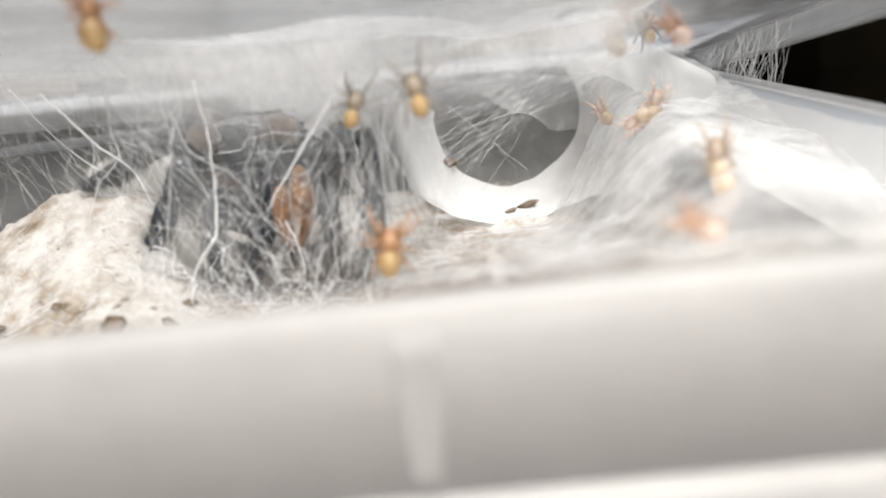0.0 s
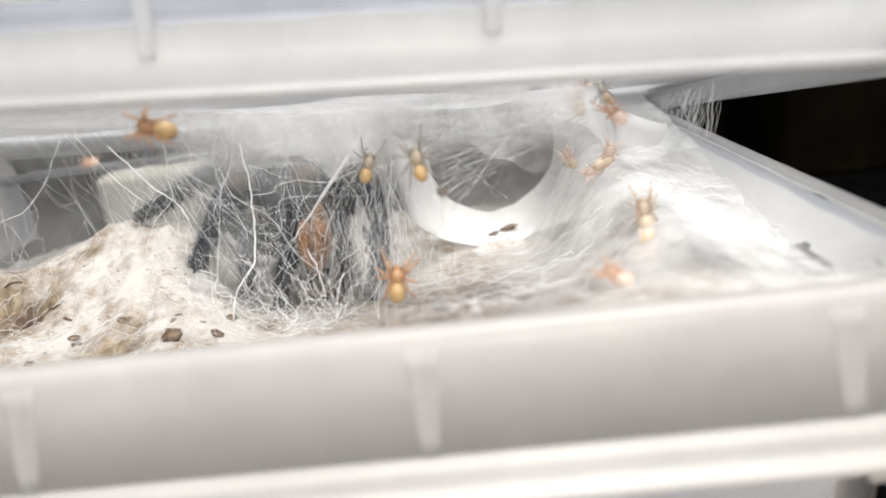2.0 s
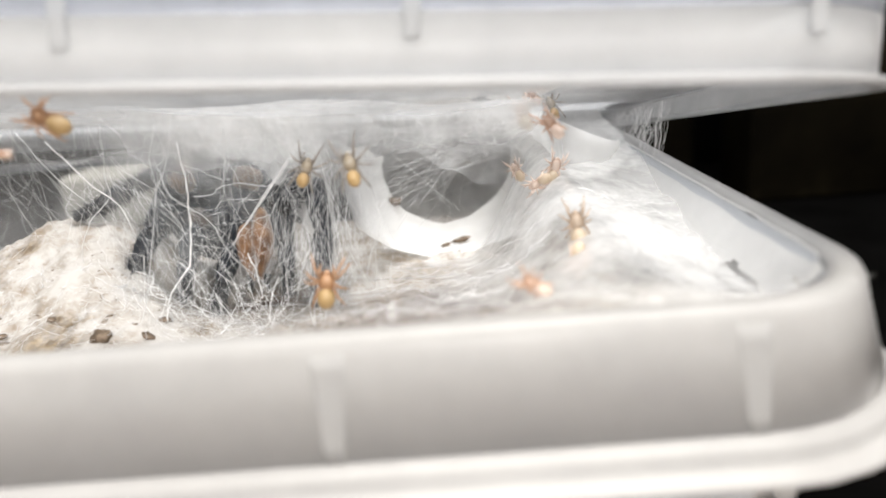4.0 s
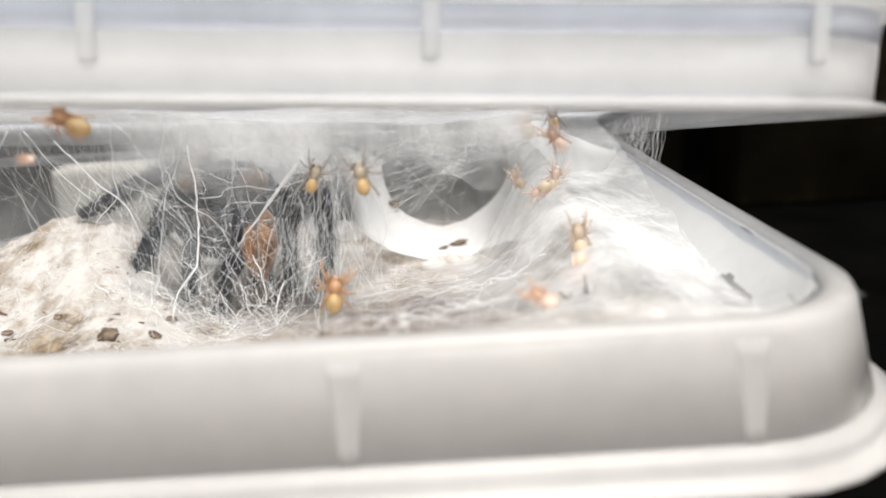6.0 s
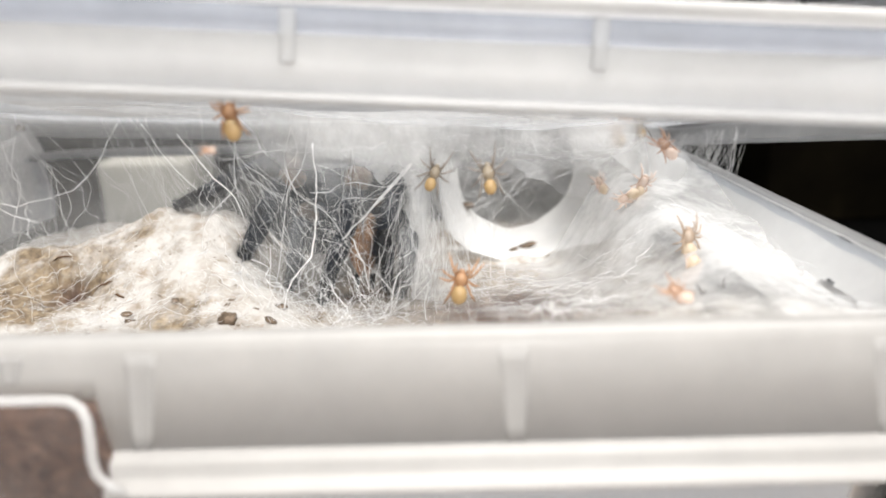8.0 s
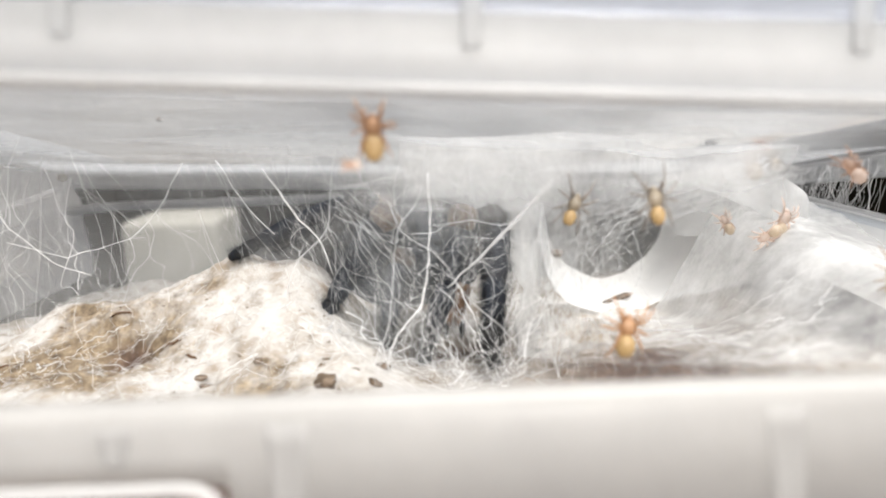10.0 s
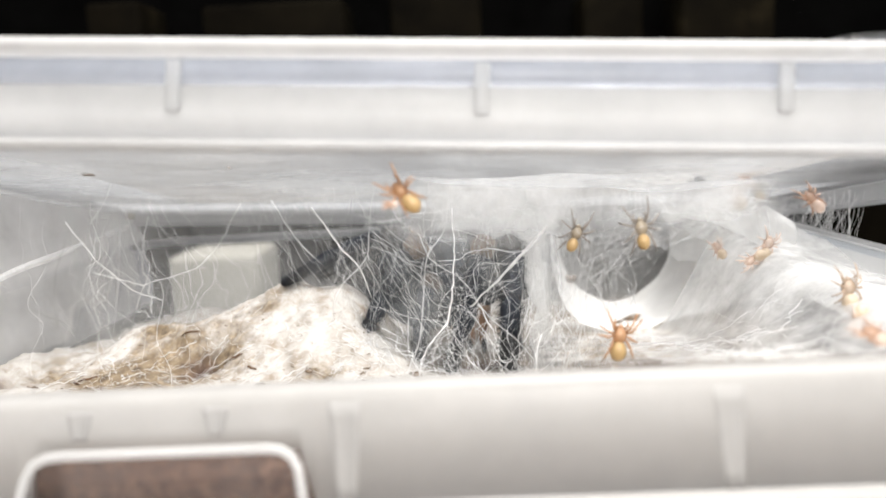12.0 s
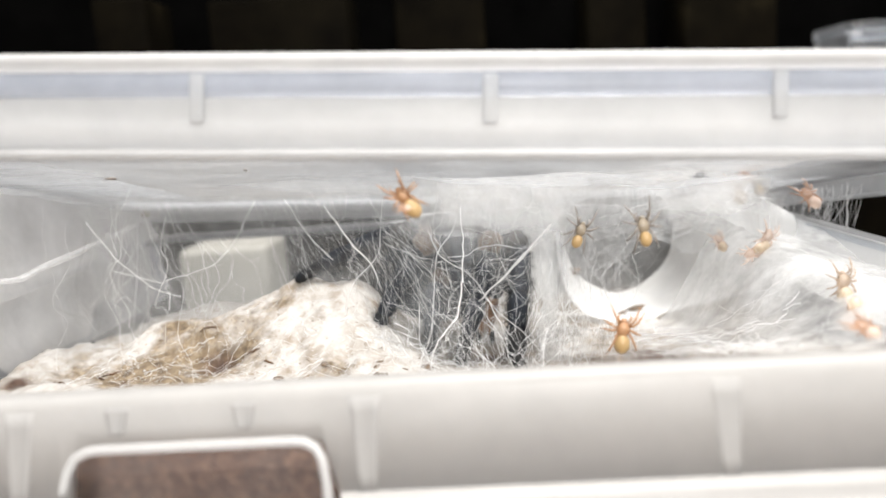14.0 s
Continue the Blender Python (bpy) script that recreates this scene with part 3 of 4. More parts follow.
def curtain_point(u, v):
    x, z = -7.2 + 6.1 * u, -3.6 + 6.0 * v
    tear = 0.16 * wob(x, 1, z, 1.1) + 0.06 * wob(x, 1, z, 4)
    d2 = math.hypot((x - ARCH[0]) / ARCH[2], (z - ARCH[1]) / ARCH[3]) if z > ARCH[1] else abs(x - ARCH[0]) / ARCH[2]
    d2 += tear
    if d2 < 0.93 or x < -4.6:
        return None
    if d2 < 1:
        if z > ARCH[1]:
            z = ARCH[1] + (z - ARCH[1]) / d2
        x = ARCH[0] + (x - ARCH[0]) / d2
    y = 8.62 + 0.45 * wob(x, 0, z, 0.7) + 1.5 * smoothstep(-1.5, -5, x) + 0.8 * smoothstep(-1.8, -1.0, x)
    return (x, y, min(z, lid_z(x, y) - 0.08))


silk_thing("silk_curtain", grid_mesh(curtain_point, 200, 140), M_CURTAIN, "dense white silk curtain between the tunnel and the arch")


def sheet_z(x, y):
    """Height of the silk sheet: a valley before the tunnel, a ridge beside it, and the drop to the side wall."""
    valley = -0.12 - 0.235 * y
    ridge = -0.35 + 0.05 * y
    wall_z = -1.0 + 0.12 * max(0.0, y - 5)
    z = valley + (ridge - valley) * smoothstep(2.0, 4.5, x)
    z += (wall_z - z) * smoothstep(4.0, 7.0, x)
    return -0.15 + (z + 0.15) * smoothstep(0.3, 2.6, y)


def shelf_point(u, v):
    y = 0.45 + 17.2 * v
    wide = 7.12 if y > 2.1 else 5.1 + math.sqrt(max(0.0, 2.02 ** 2 - (2.1 - y) ** 2))
    x = -2.4 + (wide + 2.4) * u
    if y > 12.2 and x < 3.9:
        return None
    return (x, y, sheet_z(x, y) + (0.12 * wob(x, y, 0, 0.8) + 0.05 * wob(x, y, 0, 2.5)) * smoothstep(0.1, 1.2, y))


silk_thing("silk_sheet", grid_mesh(shelf_point, 110, 150), M_SHELF, "sagging translucent silk sheet from the tub's rim to the tunnel mouth")


def canopy_point(u, v):
    x, y = -16.6 + 21.6 * u, 1.9 + 15.0 * v
    if math.hypot((x - 1.5) / 1.7, (y - 11.6) / 4.2) + 0.25 * wob(x, y, 2, 0.8) < 0.9:
        return None
    z = lid_z(x, y) - 0.1 - 0.22 * smoothstep(-5, -1, x) * smoothstep(1.9, 7, y) * (1 - smoothstep(1.5, 3.2, x)) + 0.08 * wob(x, y, 9, 0.9)
    return (x, y, z)


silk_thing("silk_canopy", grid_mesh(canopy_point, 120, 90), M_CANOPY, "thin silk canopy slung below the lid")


def arch_point(u, v):
    a = math.pi * u * 0.72
    y = 8.7 + 7.0 * v
    k = 1 - 0.25 * v
    x = ARCH[0] + 0.1 * v + ARCH[2] * k * math.cos(a)
    z = ARCH[1] - 2.4 * (1 - math.sin(a)) ** 3 + ARCH[3] * k * math.sin(a) - 0.9 * v
    return (x, y, min(z, lid_z(x, y) - 0.1) + 0.06 * wob(x, y, z, 1.5))


silk_thing("silk_arch", grid_mesh(arch_point, 60, 40), M_VAULT, "arched silk vault over the tarantula")


def side_point(u, v):
    a, b, c = Vector((4.1, 10.0)), Vector((6.9, 9.4)), Vector((7.3, 16.2))
    x, y = a * (1 - u) ** 2 + b * 2 * u * (1 - u) + c * u * u
    z0 = sheet_z(x, y) - 0.3
    s = min(1.0, u / 0.7) ** 0.7
    z1 = (lid_z(x, y) - 0.05) * (1 - s) + 0.03 * s
    y += 0.6 * math.sin(math.pi * u) ** 2 * v + 0.2 * wob(x, v * 2, 0, 0.9) * smoothstep(0, 0.3, u)
    return (x, y, z0 + (max(z1, z0 + 0.05) - z0) * v)


silk_thing("silk_side_sheet", grid_mesh(side_point, 40, 30), M_SIDE, "white silk sheet running back to the lid's hinge")


def brow_point(u, v):
    """A hazy fringe of silk hanging from the lid before the arch and the tunnel."""
    x = -5.9 + 10.5 * u
    y = 6.6 + 1.5 * smoothstep(-0.5, 2.0, x) + 0.4 * math.sin(1.3 * x) + 0.5 * wob(x, 0, v * 2, 0.7) + 0.6 * (1 - v)
    z1 = lid_z(x, y) - 0.03
    return (x, y, z1 - 2.0 * (1 - v))


silk_thing("silk_brow", grid_mesh(brow_point, 80, 30), M_BROW, "hazy fringe of white silk hanging from the lid")


def veil_point(u, v):
    x = -6.3 + 6.2 * u
    top, low = lid_z(x, 7.0) - 0.2, ground_z(x, 6.0) - 0.05
    z = low + (top - low) * v
    y = 6.4 + 1.0 * math.sin(math.pi * v) + 0.4 * wob(x, 0, z, 0.9) + 0.6 * smoothstep(-2.6, -1.2, x)
    return (x, y, z)


def left_haze_point(u, v):
    x = -16.2 + 11.4 * u
    y = 10.6 + 0.5 * wob(x, 0, v * 3, 0.5)
    z0, z1 = ground_z(x, y) - 0.05, lid_z(x, y) - 0.1
    return (x, y + 0.8 * math.sin(math.pi * v), z0 + (z1 - z0) * v)


def corner_veil_point(u, v):
    """A torn veil across the tub's corner."""
    x = -15.9 + 3.4 * u
    y = 6.5 + 6.5 * u + 0.5 * wob(x, 3, v * 2, 0.7)
    z0, z1 = ground_z(x, y) - 0.05, lid_z(x, y) - 0.1
    return (x, y, z0 + (z1 - z0) * v)


silk_thing("silk_corner_veil", grid_mesh(corner_veil_point, 40, 30), M_SIDEVEIL, "torn silk veil across the tub's corner")
silk_thing("silk_left_haze", grid_mesh(left_haze_point, 50, 24), M_HAZE, "hazy thin silk between the mound and the lid")


def inner_haze_point(u, v):
    x, y, z = veil_point(u, v)
    return (x, y + 0.7 + 0.3 * wob(x, 4, z, 0.8), z)


silk_thing("silk_inner_haze", grid_mesh(inner_haze_point, 50, 40), M_INNER, "hazy inner layer of silk over the tarantula")


def patch_point(u, v):
    x = -8.3 + 2.9 * u
    y = 8.6 + 0.3 * wob(x, 2, v * 2, 0.9)
    z0 = ground_z(x, y) - 0.05
    z1 = max(z0 + 0.2, 0.15 + 0.35 * (x + 8.3) + 0.2 * wob(x, 7, 0, 1.2))
    return (x, y, z0 + (z1 - z0) * v)


silk_thing("silk_patch", grid_mesh(patch_point, 30, 20), M_PATCH, "cloudy patch of silk over the stretched leg")
silk_thing("silk_veil", grid_mesh(veil_point, 60, 50), M_VEIL, "thin silk veil hung before the tarantula")


def film_point(u, v):
    a, r = 2 * math.pi * u, 3.4 * v
    x, y = 1.9 + r * math.cos(a), 17.6 + 0.5 * (1 - v) + 0.2 * wob(r * math.cos(a), r * math.sin(a), 0, 1.0)
    return (x, y, min(-1.0 + r * math.sin(a), lid_z(x, y) - 0.12))


silk_thing("silk_film", grid_mesh(film_point, 48, 14, closed=True), M_FILM, "grey silk film closing the tunnel's far end")


def wall_film_point(u, v):
    y = 2.5 + 16.0 * u
    z0, z1 = -2.6, -0.25
    return (-16.5 + 0.12 * wob(y, v * 3, 0, 0.6), y, z0 + (z1 - z0) * v)


def gap_film_point(u, v):
    """Silk closing the gap between the end wall's rim and the lid."""
    y = 1.6 + 17.0 * u
    z1 = lid_z(-17.2, y) + 0.1
    return (-16.56 - 0.4 * v + 0.08 * wob(y, v * 3, 0, 0.6), y, -0.3 + (z1 + 0.3) * v)


silk_thing("silk_gap_film", grid_mesh(gap_film_point, 40, 24), M_ENDFILM, "milky silk film between the end wall's rim and the lid")
silk_thing("silk_wall_film", grid_mesh(wall_film_point, 40, 24), M_ENDFILM, "milky silk film along the tub's end wall")


def mouth_veil_point(u, v):
    """A torn veil slung from the lid across the upper half of the mouth."""
    x = -0.3 + 4.4 * u
    y = 10.2 + 0.8 * math.sin(math.pi * v) + 0.4 * wob(x, 0, v * 3, 0.9)
    z1 = lid_z(x, y) - 0.1
    z0 = z1 - 0.5 - 2.1 * u - 0.4 * wob(x, 4, 0, 1.3)
    return (x, y, z0 + (z1 - z0) * v)


silk_thing("silk_mouth_veil", grid_mesh(mouth_veil_point, 40, 30), M_SIDEVEIL, "torn silk veil across the upper half of the tunnel mouth")


def side_lining_point(u, v):
    """Silk drawn tight along the tub's side wall, torn open low down near the front."""
    y, z = 1.2 + 17.0 * u, -1.7 + 1.66 * v
    if math.hypot((y - 3.4) / 0.9, (z + 1.12) / 0.3) + 0.4 * wob(y, z, 0, 1.7) < 0.8:
        return None
    slope = 0.6 * max(0.0, -0.1 - z)
    return (7.12 - slope - 0.3 * smoothstep(2.0, 1.2, y) + 0.04 * wob(y, 0, z, 0.8), y, z)


silk_thing("silk_side_lining", grid_mesh(side_lining_point, 120, 24), M_WALLFILM, "smooth white silk drawn along the tub's side wall")


def lining_point(u, v):
    s = -5.9 + 14.5 * u
    z = -9.0 + 8.55 * v
    o = 0.62 - 0.03 * z + 0.05 * wob(s, 0, z, 0.8)
    if s < 5.4:
        return (s, o, z)
    a = min(s - 5.4, 2.2) / 1.4
    r = 2.1 - o
    return (5.4 + r * math.sin(a), 2.1 - r * math.cos(a) if a < 1.57 else 2.1 + 1.4 * (a - 1.57), z)


silk_thing("silk_lining", grid_mesh(lining_point, 40, 24), M_LINING, "pale silk lining behind the tub's front wall")

# ---- threads ----
rng = random.Random(7)


def thread(bm, a, b, r, sag=0.1, n=18, fray=0.05):
    a, b = Vector(a), Vector(b)
    k = Vector((rng.uniform(-1, 1), rng.uniform(-1, 1), rng.uniform(-1, 0.2))) * sag
    wave = Vector((rng.uniform(-1, 1), rng.uniform(-1, 1), rng.uniform(-1, 1)))
    turns, phase = rng.uniform(1, 4), rng.uniform(0, 6)
    curl = wave.cross(b - a).normalized() * fray * rng.uniform(0.1, 0.55)
    twist_by = rng.uniform(4, 11)
    pts = []
    for i in range(n + 1):
        t = i / n
        p = a.lerp(b, t) + k * 4 * t * (1 - t)
        p += wave * fray * math.sin(turns * t * math.pi + phase) * math.sin(math.pi * t)
        p += curl * math.sin(twist_by * t * math.pi + 2 * phase) * math.sin(math.pi * t)
        pts.append(p)
    tube(pts, r, 3, bm, caps=False)
    return pts


def threads(name, label, count, ends, radius=(0.002, 0.005), sag=0.9, fray=0.14, twigs=0.5, mat=None):
    bm = bmesh.new()
    for _ in range(count):
        a, b = ends()
        pts = thread(bm, a, b, rng.uniform(*radius) if rng.random() > 0.06 else radius[1] * 1.8, sag * rng.random(), 18, fray)
        if rng.random() < twigs:
            p = pts[rng.randrange(3, 10)]
            q = p + Vector((rng.uniform(-1.2, 1.2), rng.uniform(-0.8, 0.4), rng.uniform(-1.6, 0.5)))
            thread(bm, p, q, radius[0], 0.3, 8, 0.05)
    ob = part(name, bm, mat or M_THREAD)
    return tagged(ob, label, "spider silk", kind="stuff")


TOPS = [(-6.2, 7.6), (-5.6, 7.0), (-5.0, 7.4), (-4.3, 6.6), (-3.8, 6.3), (-3.0, 7.0), (-2.3, 6.6), (-1.5, 7.2), (-1.0, 6.8)]
FEET = [(-6.0, 7.6), (-5.3, 6.6), (-4.8, 6.4), (-4.0, 6.2), (-3.6, 5.9), (-2.9, 6.0), (-2.1, 6.1), (-1.4, 5.8)]


def veil_ends():
    """From a shared point near the lid to a spread of points lower down, or from one on the ground upwards."""
    x, y = rng.choice(TOPS)
    foot = rng.choice([f for f in FEET if abs(f[0] - x) < 2.6])
    if rng.random() < 0.55:
        x2, y2 = foot[0] + rng.gauss(0, 0.7), foot[1] + rng.gauss(0, 0.5)
        z2 = ground_z(x2, y2) + abs(rng.gauss(0, 0.7))
        return (x, y, lid_z(x, y) - rng.uniform(0.15, 0.5)), (x2, y2, z2)
    x1, y1 = x + rng.gauss(0, 0.8), y + rng.gauss(0.2, 0.5)
    return (x1, y1, lid_z(x1, y1) - rng.uniform(0.2, 1.6)), (foot[0], foot[1], ground_z(*foot) + 0.03)


def cross_ends():
    x, y = rng.choice([(-1.4, 6.9), (-0.9, 7.4), (-6.2, 8.0), (-5.8, 7.4)])
    side = -1 if x > -3 else 1
    a = (x + rng.gauss(0, 0.12), y + rng.gauss(0, 0.2), rng.uniform(0.2, 1.5))
    return a, (x + side * rng.uniform(1.2, 3.6), rng.uniform(6.2, 8.0), rng.uniform(-2.0, 0.6))


def fan_ends():
    c = rng.choice([(-3.9, 6.3), (-3.2, 6.0), (-4.8, 6.6), (-2.4, 6.0), (-3.6, 5.8)])
    x, y = c[0] + rng.gauss(0, 0.15), c[1] + rng.gauss(0, 0.15)
    a = (x, y, ground_z(x, y) + 0.02)
    return a, (x + rng.gauss(0, 0.9), y + rng.uniform(-0.3, 0.8), a[2] + rng.uniform(0.5, 1.9))


def column_ends():
    x = rng.uniform(-2.2, -0.2)
    return (x + rng.uniform(-0.3, 0.5), rng.uniform(5.2, 7.8), rng.uniform(0.2, 1.6)), (x + rng.uniform(-0.9, 0.9), rng.uniform(4.6, 6.8), rng.uniform(-2.3, -1.2))


def hole_ends():
    a = (rng.uniform(-0.6, 0.6), rng.uniform(9.6, 12), rng.uniform(-1.6, 0.6))
    x, y = rng.uniform(1.6, 4.0), rng.uniform(8.5, 11.5)
    return a, (x, y, lid_z(x, y) - rng.uniform(0.1, 1.3))


def left_ends():
    x = rng.uniform(-9.5, -6.2)
    return (x + rng.uniform(-0.6, 0.6), rng.uniform(7.5, 9.8), lid_z(x, 8.5) - rng.uniform(0, 0.3)), (x + rng.uniform(-0.6, 1.4), rng.uniform(8.5, 10), ground_z(x, 9) + 0.1 * rng.random())


def corner_ends():
    x = rng.uniform(-15.2, -10.5)
    y = rng.uniform(6.5, 12)
    x2, y2 = x + rng.uniform(-1, 2.0), y + rng.uniform(-1, 1.5)
    return (x, y, lid_z(x, y) - rng.uniform(0.0, 1.6)), (x2, y2, ground_z(x2, y2) + rng.uniform(0, 0.5))


def shelf_ends():
    x, y = 6.5 - 7.0 * rng.random() ** 1.6, rng.uniform(0.8, 7.5)
    z = sheet_z
    x2, y2 = x + rng.uniform(-2.5, 2.5), min(8.4, max(0.5, y + rng.uniform(-2.5, 2.5)))
    return (x, y, z(x, y)), (min(7.0, x2), y2, z(min(7.0, x2), y2) + rng.uniform(0, 0.2))


def canopy_ends():
    x, y = rng.uniform(-4.5, 3.2), rng.uniform(4.5, 9)
    x2, y2 = min(3.8, x + rng.uniform(-2, 2)), max(4.0, y + rng.uniform(-2, 2))
    return (x, y, lid_z(x, y) - rng.uniform(0.3, 1.0)), (x2, y2, lid_z(x2, y2) - rng.uniform(0.3, 1.3))


def apex_ends():
    y = 15.8 - 5.6 * rng.random() ** 1.4
    return (7.2 + rng.uniform(-0.2, 0.2), y, 0.0), (7.4 + rng.uniform(-0.3, 0.3), y + rng.uniform(-0.7, 0.7), lid_z(7.4, y) - 0.02)


def ground_ends():
    x, y = rng.uniform(-13.5, -2.0), rng.uniform(4.2, 8.2)
    x2, y2 = x + rng.uniform(-1.2, 1.2), y + rng.uniform(-0.8, 0.8)
    return (x, y, ground_z(x, y) + 0.03), (x2, y2, ground_z(x2, y2) + 0.03)


threads("veil_threads", "fine white silk threads hung before the tarantula", 46, veil_ends, (0.0012, 0.0055), 0.8, 0.32, 1.0)
threads("cross_threads", "fine white silk threads crossing before the tarantula", 20, cross_ends, (0.0012, 0.0055), 0.8, 0.3, 1.0)
threads("fan_threads", "white silk threads fanning up from the substrate", 60, fan_ends, (0.002, 0.006), 0.7, 0.2, 0.3, M_STRAND)
threads("column_threads", "fine silk threads beside the tunnel mouth", 90, column_ends, (0.0015, 0.0035))
threads("tunnel_threads", "silk threads strung across the round tunnel", 44, hole_ends, (0.002, 0.005), 0.12, 0.02, 0.25)
threads("leg_threads", "silk threads between lid and substrate over the stretched leg", 18, left_ends, (0.002, 0.005))
threads("corner_threads", "loose silk threads in the tub's corner", 24, corner_ends, (0.002, 0.006), 1.0, 0.3)
threads("sheet_threads", "fine threads lying on the silk sheet", 120, shelf_ends, (0.003, 0.006), 0.1)
threads("canopy_threads", "fine threads below the lid", 130, canopy_ends, (0.0015, 0.003), 0.2)
threads("hinge_threads", "silk threads between lid and tub near the hinge", 120, apex_ends, (0.003, 0.007), 0.12, 0.06, 0.0)
threads("ground_threads", "matted silk threads on the substrate", 560, ground_ends, (0.003, 0.007), 0.1, 0.09)


def strand(points, r, mat=None):
    bm = bmesh.new()
    pts, rad = [], []
    for i in range(len(points) - 1):
        for k in range(4):
            t = k / 4
            p = Vector(points[i]).lerp(Vector(points[i + 1]), t)
            pts.append(p + 0.022 * Vector((rng.uniform(-1, 1), rng.uniform(-1, 1), rng.uniform(-1, 1))))
            ra, rb = (r[i], r[i + 1]) if isinstance(r, list) else (r, r)
            rad.append((ra + (rb - ra) * t) * rng.uniform(0.7, 1.2))
    tube(pts, rad, 6, bm)
    ob = tagged(part("silk_strand", bm, mat or M_STRAND), "bright twisted strand of white silk", "spider silk", "thick silk strands")
    for p in pts[2:-2:2]:
        q = p + Vector((rng.gauss(0, 0.5), rng.gauss(0, 0.3), rng.gauss(-0.2, 0.7)))
        side = bmesh.new()
        thread(side, p, q, 0.003, 0.35, 9, 0.06)
        part("side_thread", side, mat or M_STRAND, ob)
    return ob


strand([(-3.8, 6.35, 1.8), (-3.78, 6.4, 0.85), (-3.85, 6.4, 0.2), (-3.87, 6.4, -0.15), (-4.03, 6.4, -0.87), (-4.52, 6.4, -1.39), (-4.7, 6.4, -1.76), (-4.75, 6.4, -2.2)], [0.014, 0.012, 0.012, 0.016, 0.018, 0.013, 0.012, 0.015])
strand([(-3.75, 8.2, -0.35), (-3.2, 7.8, -0.9), (-2.9, 7.4, -1.5), (-2.8, 7.2, -2.2)], 0.0117)
strand([(-1.3, 6.6, 1.6), (-2.2, 6.9, 0.6), (-3.0, 7.4, -0.3), (-3.75, 8.0, -1.1)], [0.045, 0.035, 0.025, 0.015], M_THREAD)
strand([(-7.3, 7.8, 1.9), (-6.8, 8.2, 0.9), (-6.3, 8.6, 0.1), (-6.0, 8.6, -0.9)], [0.0143, 0.02, 0.0117, 0.0078])
strand([(-8.6, 9.0, 2.0), (-8.0, 9.2, 0.8), (-7.3, 9.3, 0.0)], [0.0104, 0.0091, 0.01])
# added tube standing in for the pale band of the end wall's rim
strand([(-16.3, 6.0, 0.5), (-16.35, 9.0, 0.25), (-16.4, 13.0, 0.5), (-16.4, 18.2, 0.8)], 0.09, M_THREAD)
strand([(-14.2, 9.0, 1.7), (-13.6, 9.2, 0.6), (-12.8, 9.4, -0.3), (-11.8, 9.6, -0.8)], [0.02, 0.015, 0.013, 0.013], M_THREAD)
strand([(-9.9, 10.5, 1.9), (-10.5, 10.3, 0.8), (-11.2, 10.0, 0.1), (-12.6, 9.6, -0.2), (-14.2, 9.2, 0.4)], [0.016, 0.013, 0.01, 0.01, 0.01], M_THREAD)
strand([(2.6, 13.2, 0.6), (1.4, 13.0, -0.6), (0.4, 12.8, -1.8)], 0.007)
strand([(0.0, 13.0, 0.2), (1.2, 13.2, -1.0), (2.2, 13.4, -2.1)], 0.006)

# ---- tarantula ----
M_FUR = matte("dark_tarantula_hair", [(0.3, (0.006, 0.007, 0.01)), (0.55, (0.018, 0.022, 0.03)), (0.75, (0.05, 0.052, 0.06))], 260, 0.8, 0.8, 1500)
M_TAN = matte("tan_tarantula_knee", [(0.35, (0.02, 0.018, 0.017)), (0.6, (0.08, 0.056, 0.042)), (0.8, (0.2, 0.14, 0.1))], 300, 0.7, 0.8, 1500, sheen=0.3)
M_DUSK = matte("dusky_tarantula_knee", [(0.3, (0.015, 0.014, 0.015)), (0.6, (0.045, 0.036, 0.032)), (0.8, (0.12, 0.09, 0.07))], 300, 0.8, 0.8, 1500)
M_RUST = matte("rust_tarantula_jaw", [(0.3, (0.05, 0.024, 0.011)), (0.5, (0.17, 0.088, 0.042)), (0.7, (0.28, 0.16, 0.08))], 320, 0.6, 0.8, 1500, sheen=0.3)
M_CLAW = matte("black_foot_pad", [(0.4, (0.006, 0.006, 0.007)), (0.6, (0.02, 0.02, 0.02))], 300, 0.6)

tarantula = thing("tarantula", "dark hairy tarantula with tan knees crouching behind silk", "spider")


def hairs(spine, radii, count, length, bm=None):
    """Short stiff hairs standing off a limb, as slim blades."""
    bm = bm or bmesh.new()
    for _ in range(count):
        k = rng.randrange(len(spine) - 1)
        t = rng.random()
        a, b = Vector(spine[k]), Vector(spine[k + 1])
        axis = (b - a).normalized()
        out = axis.orthogonal().normalized()
        out.rotate(Matrix.Rotation(rng.uniform(0, 2 * math.pi), 3, axis))
        p = a.lerp(b, t) + out * (radii[k] * (1 - t) + radii[k + 1] * t) * 0.92
        tip = p + (out + axis * rng.uniform(0.2, 0.9)) * length * rng.uniform(0.5, 1.2)
        side = axis.cross(out) * 0.009
        bm.faces.new((bm.verts.new(p - side), bm.verts.new(p + side), bm.verts.new(tip)))
    return bm


SEGMENTS = ("femur", "patella", "tibia", "metatarsus", "tarsus")
WIDTHS = (0.24, 0.35, 0.3, 0.26, 0.21, 0.17)


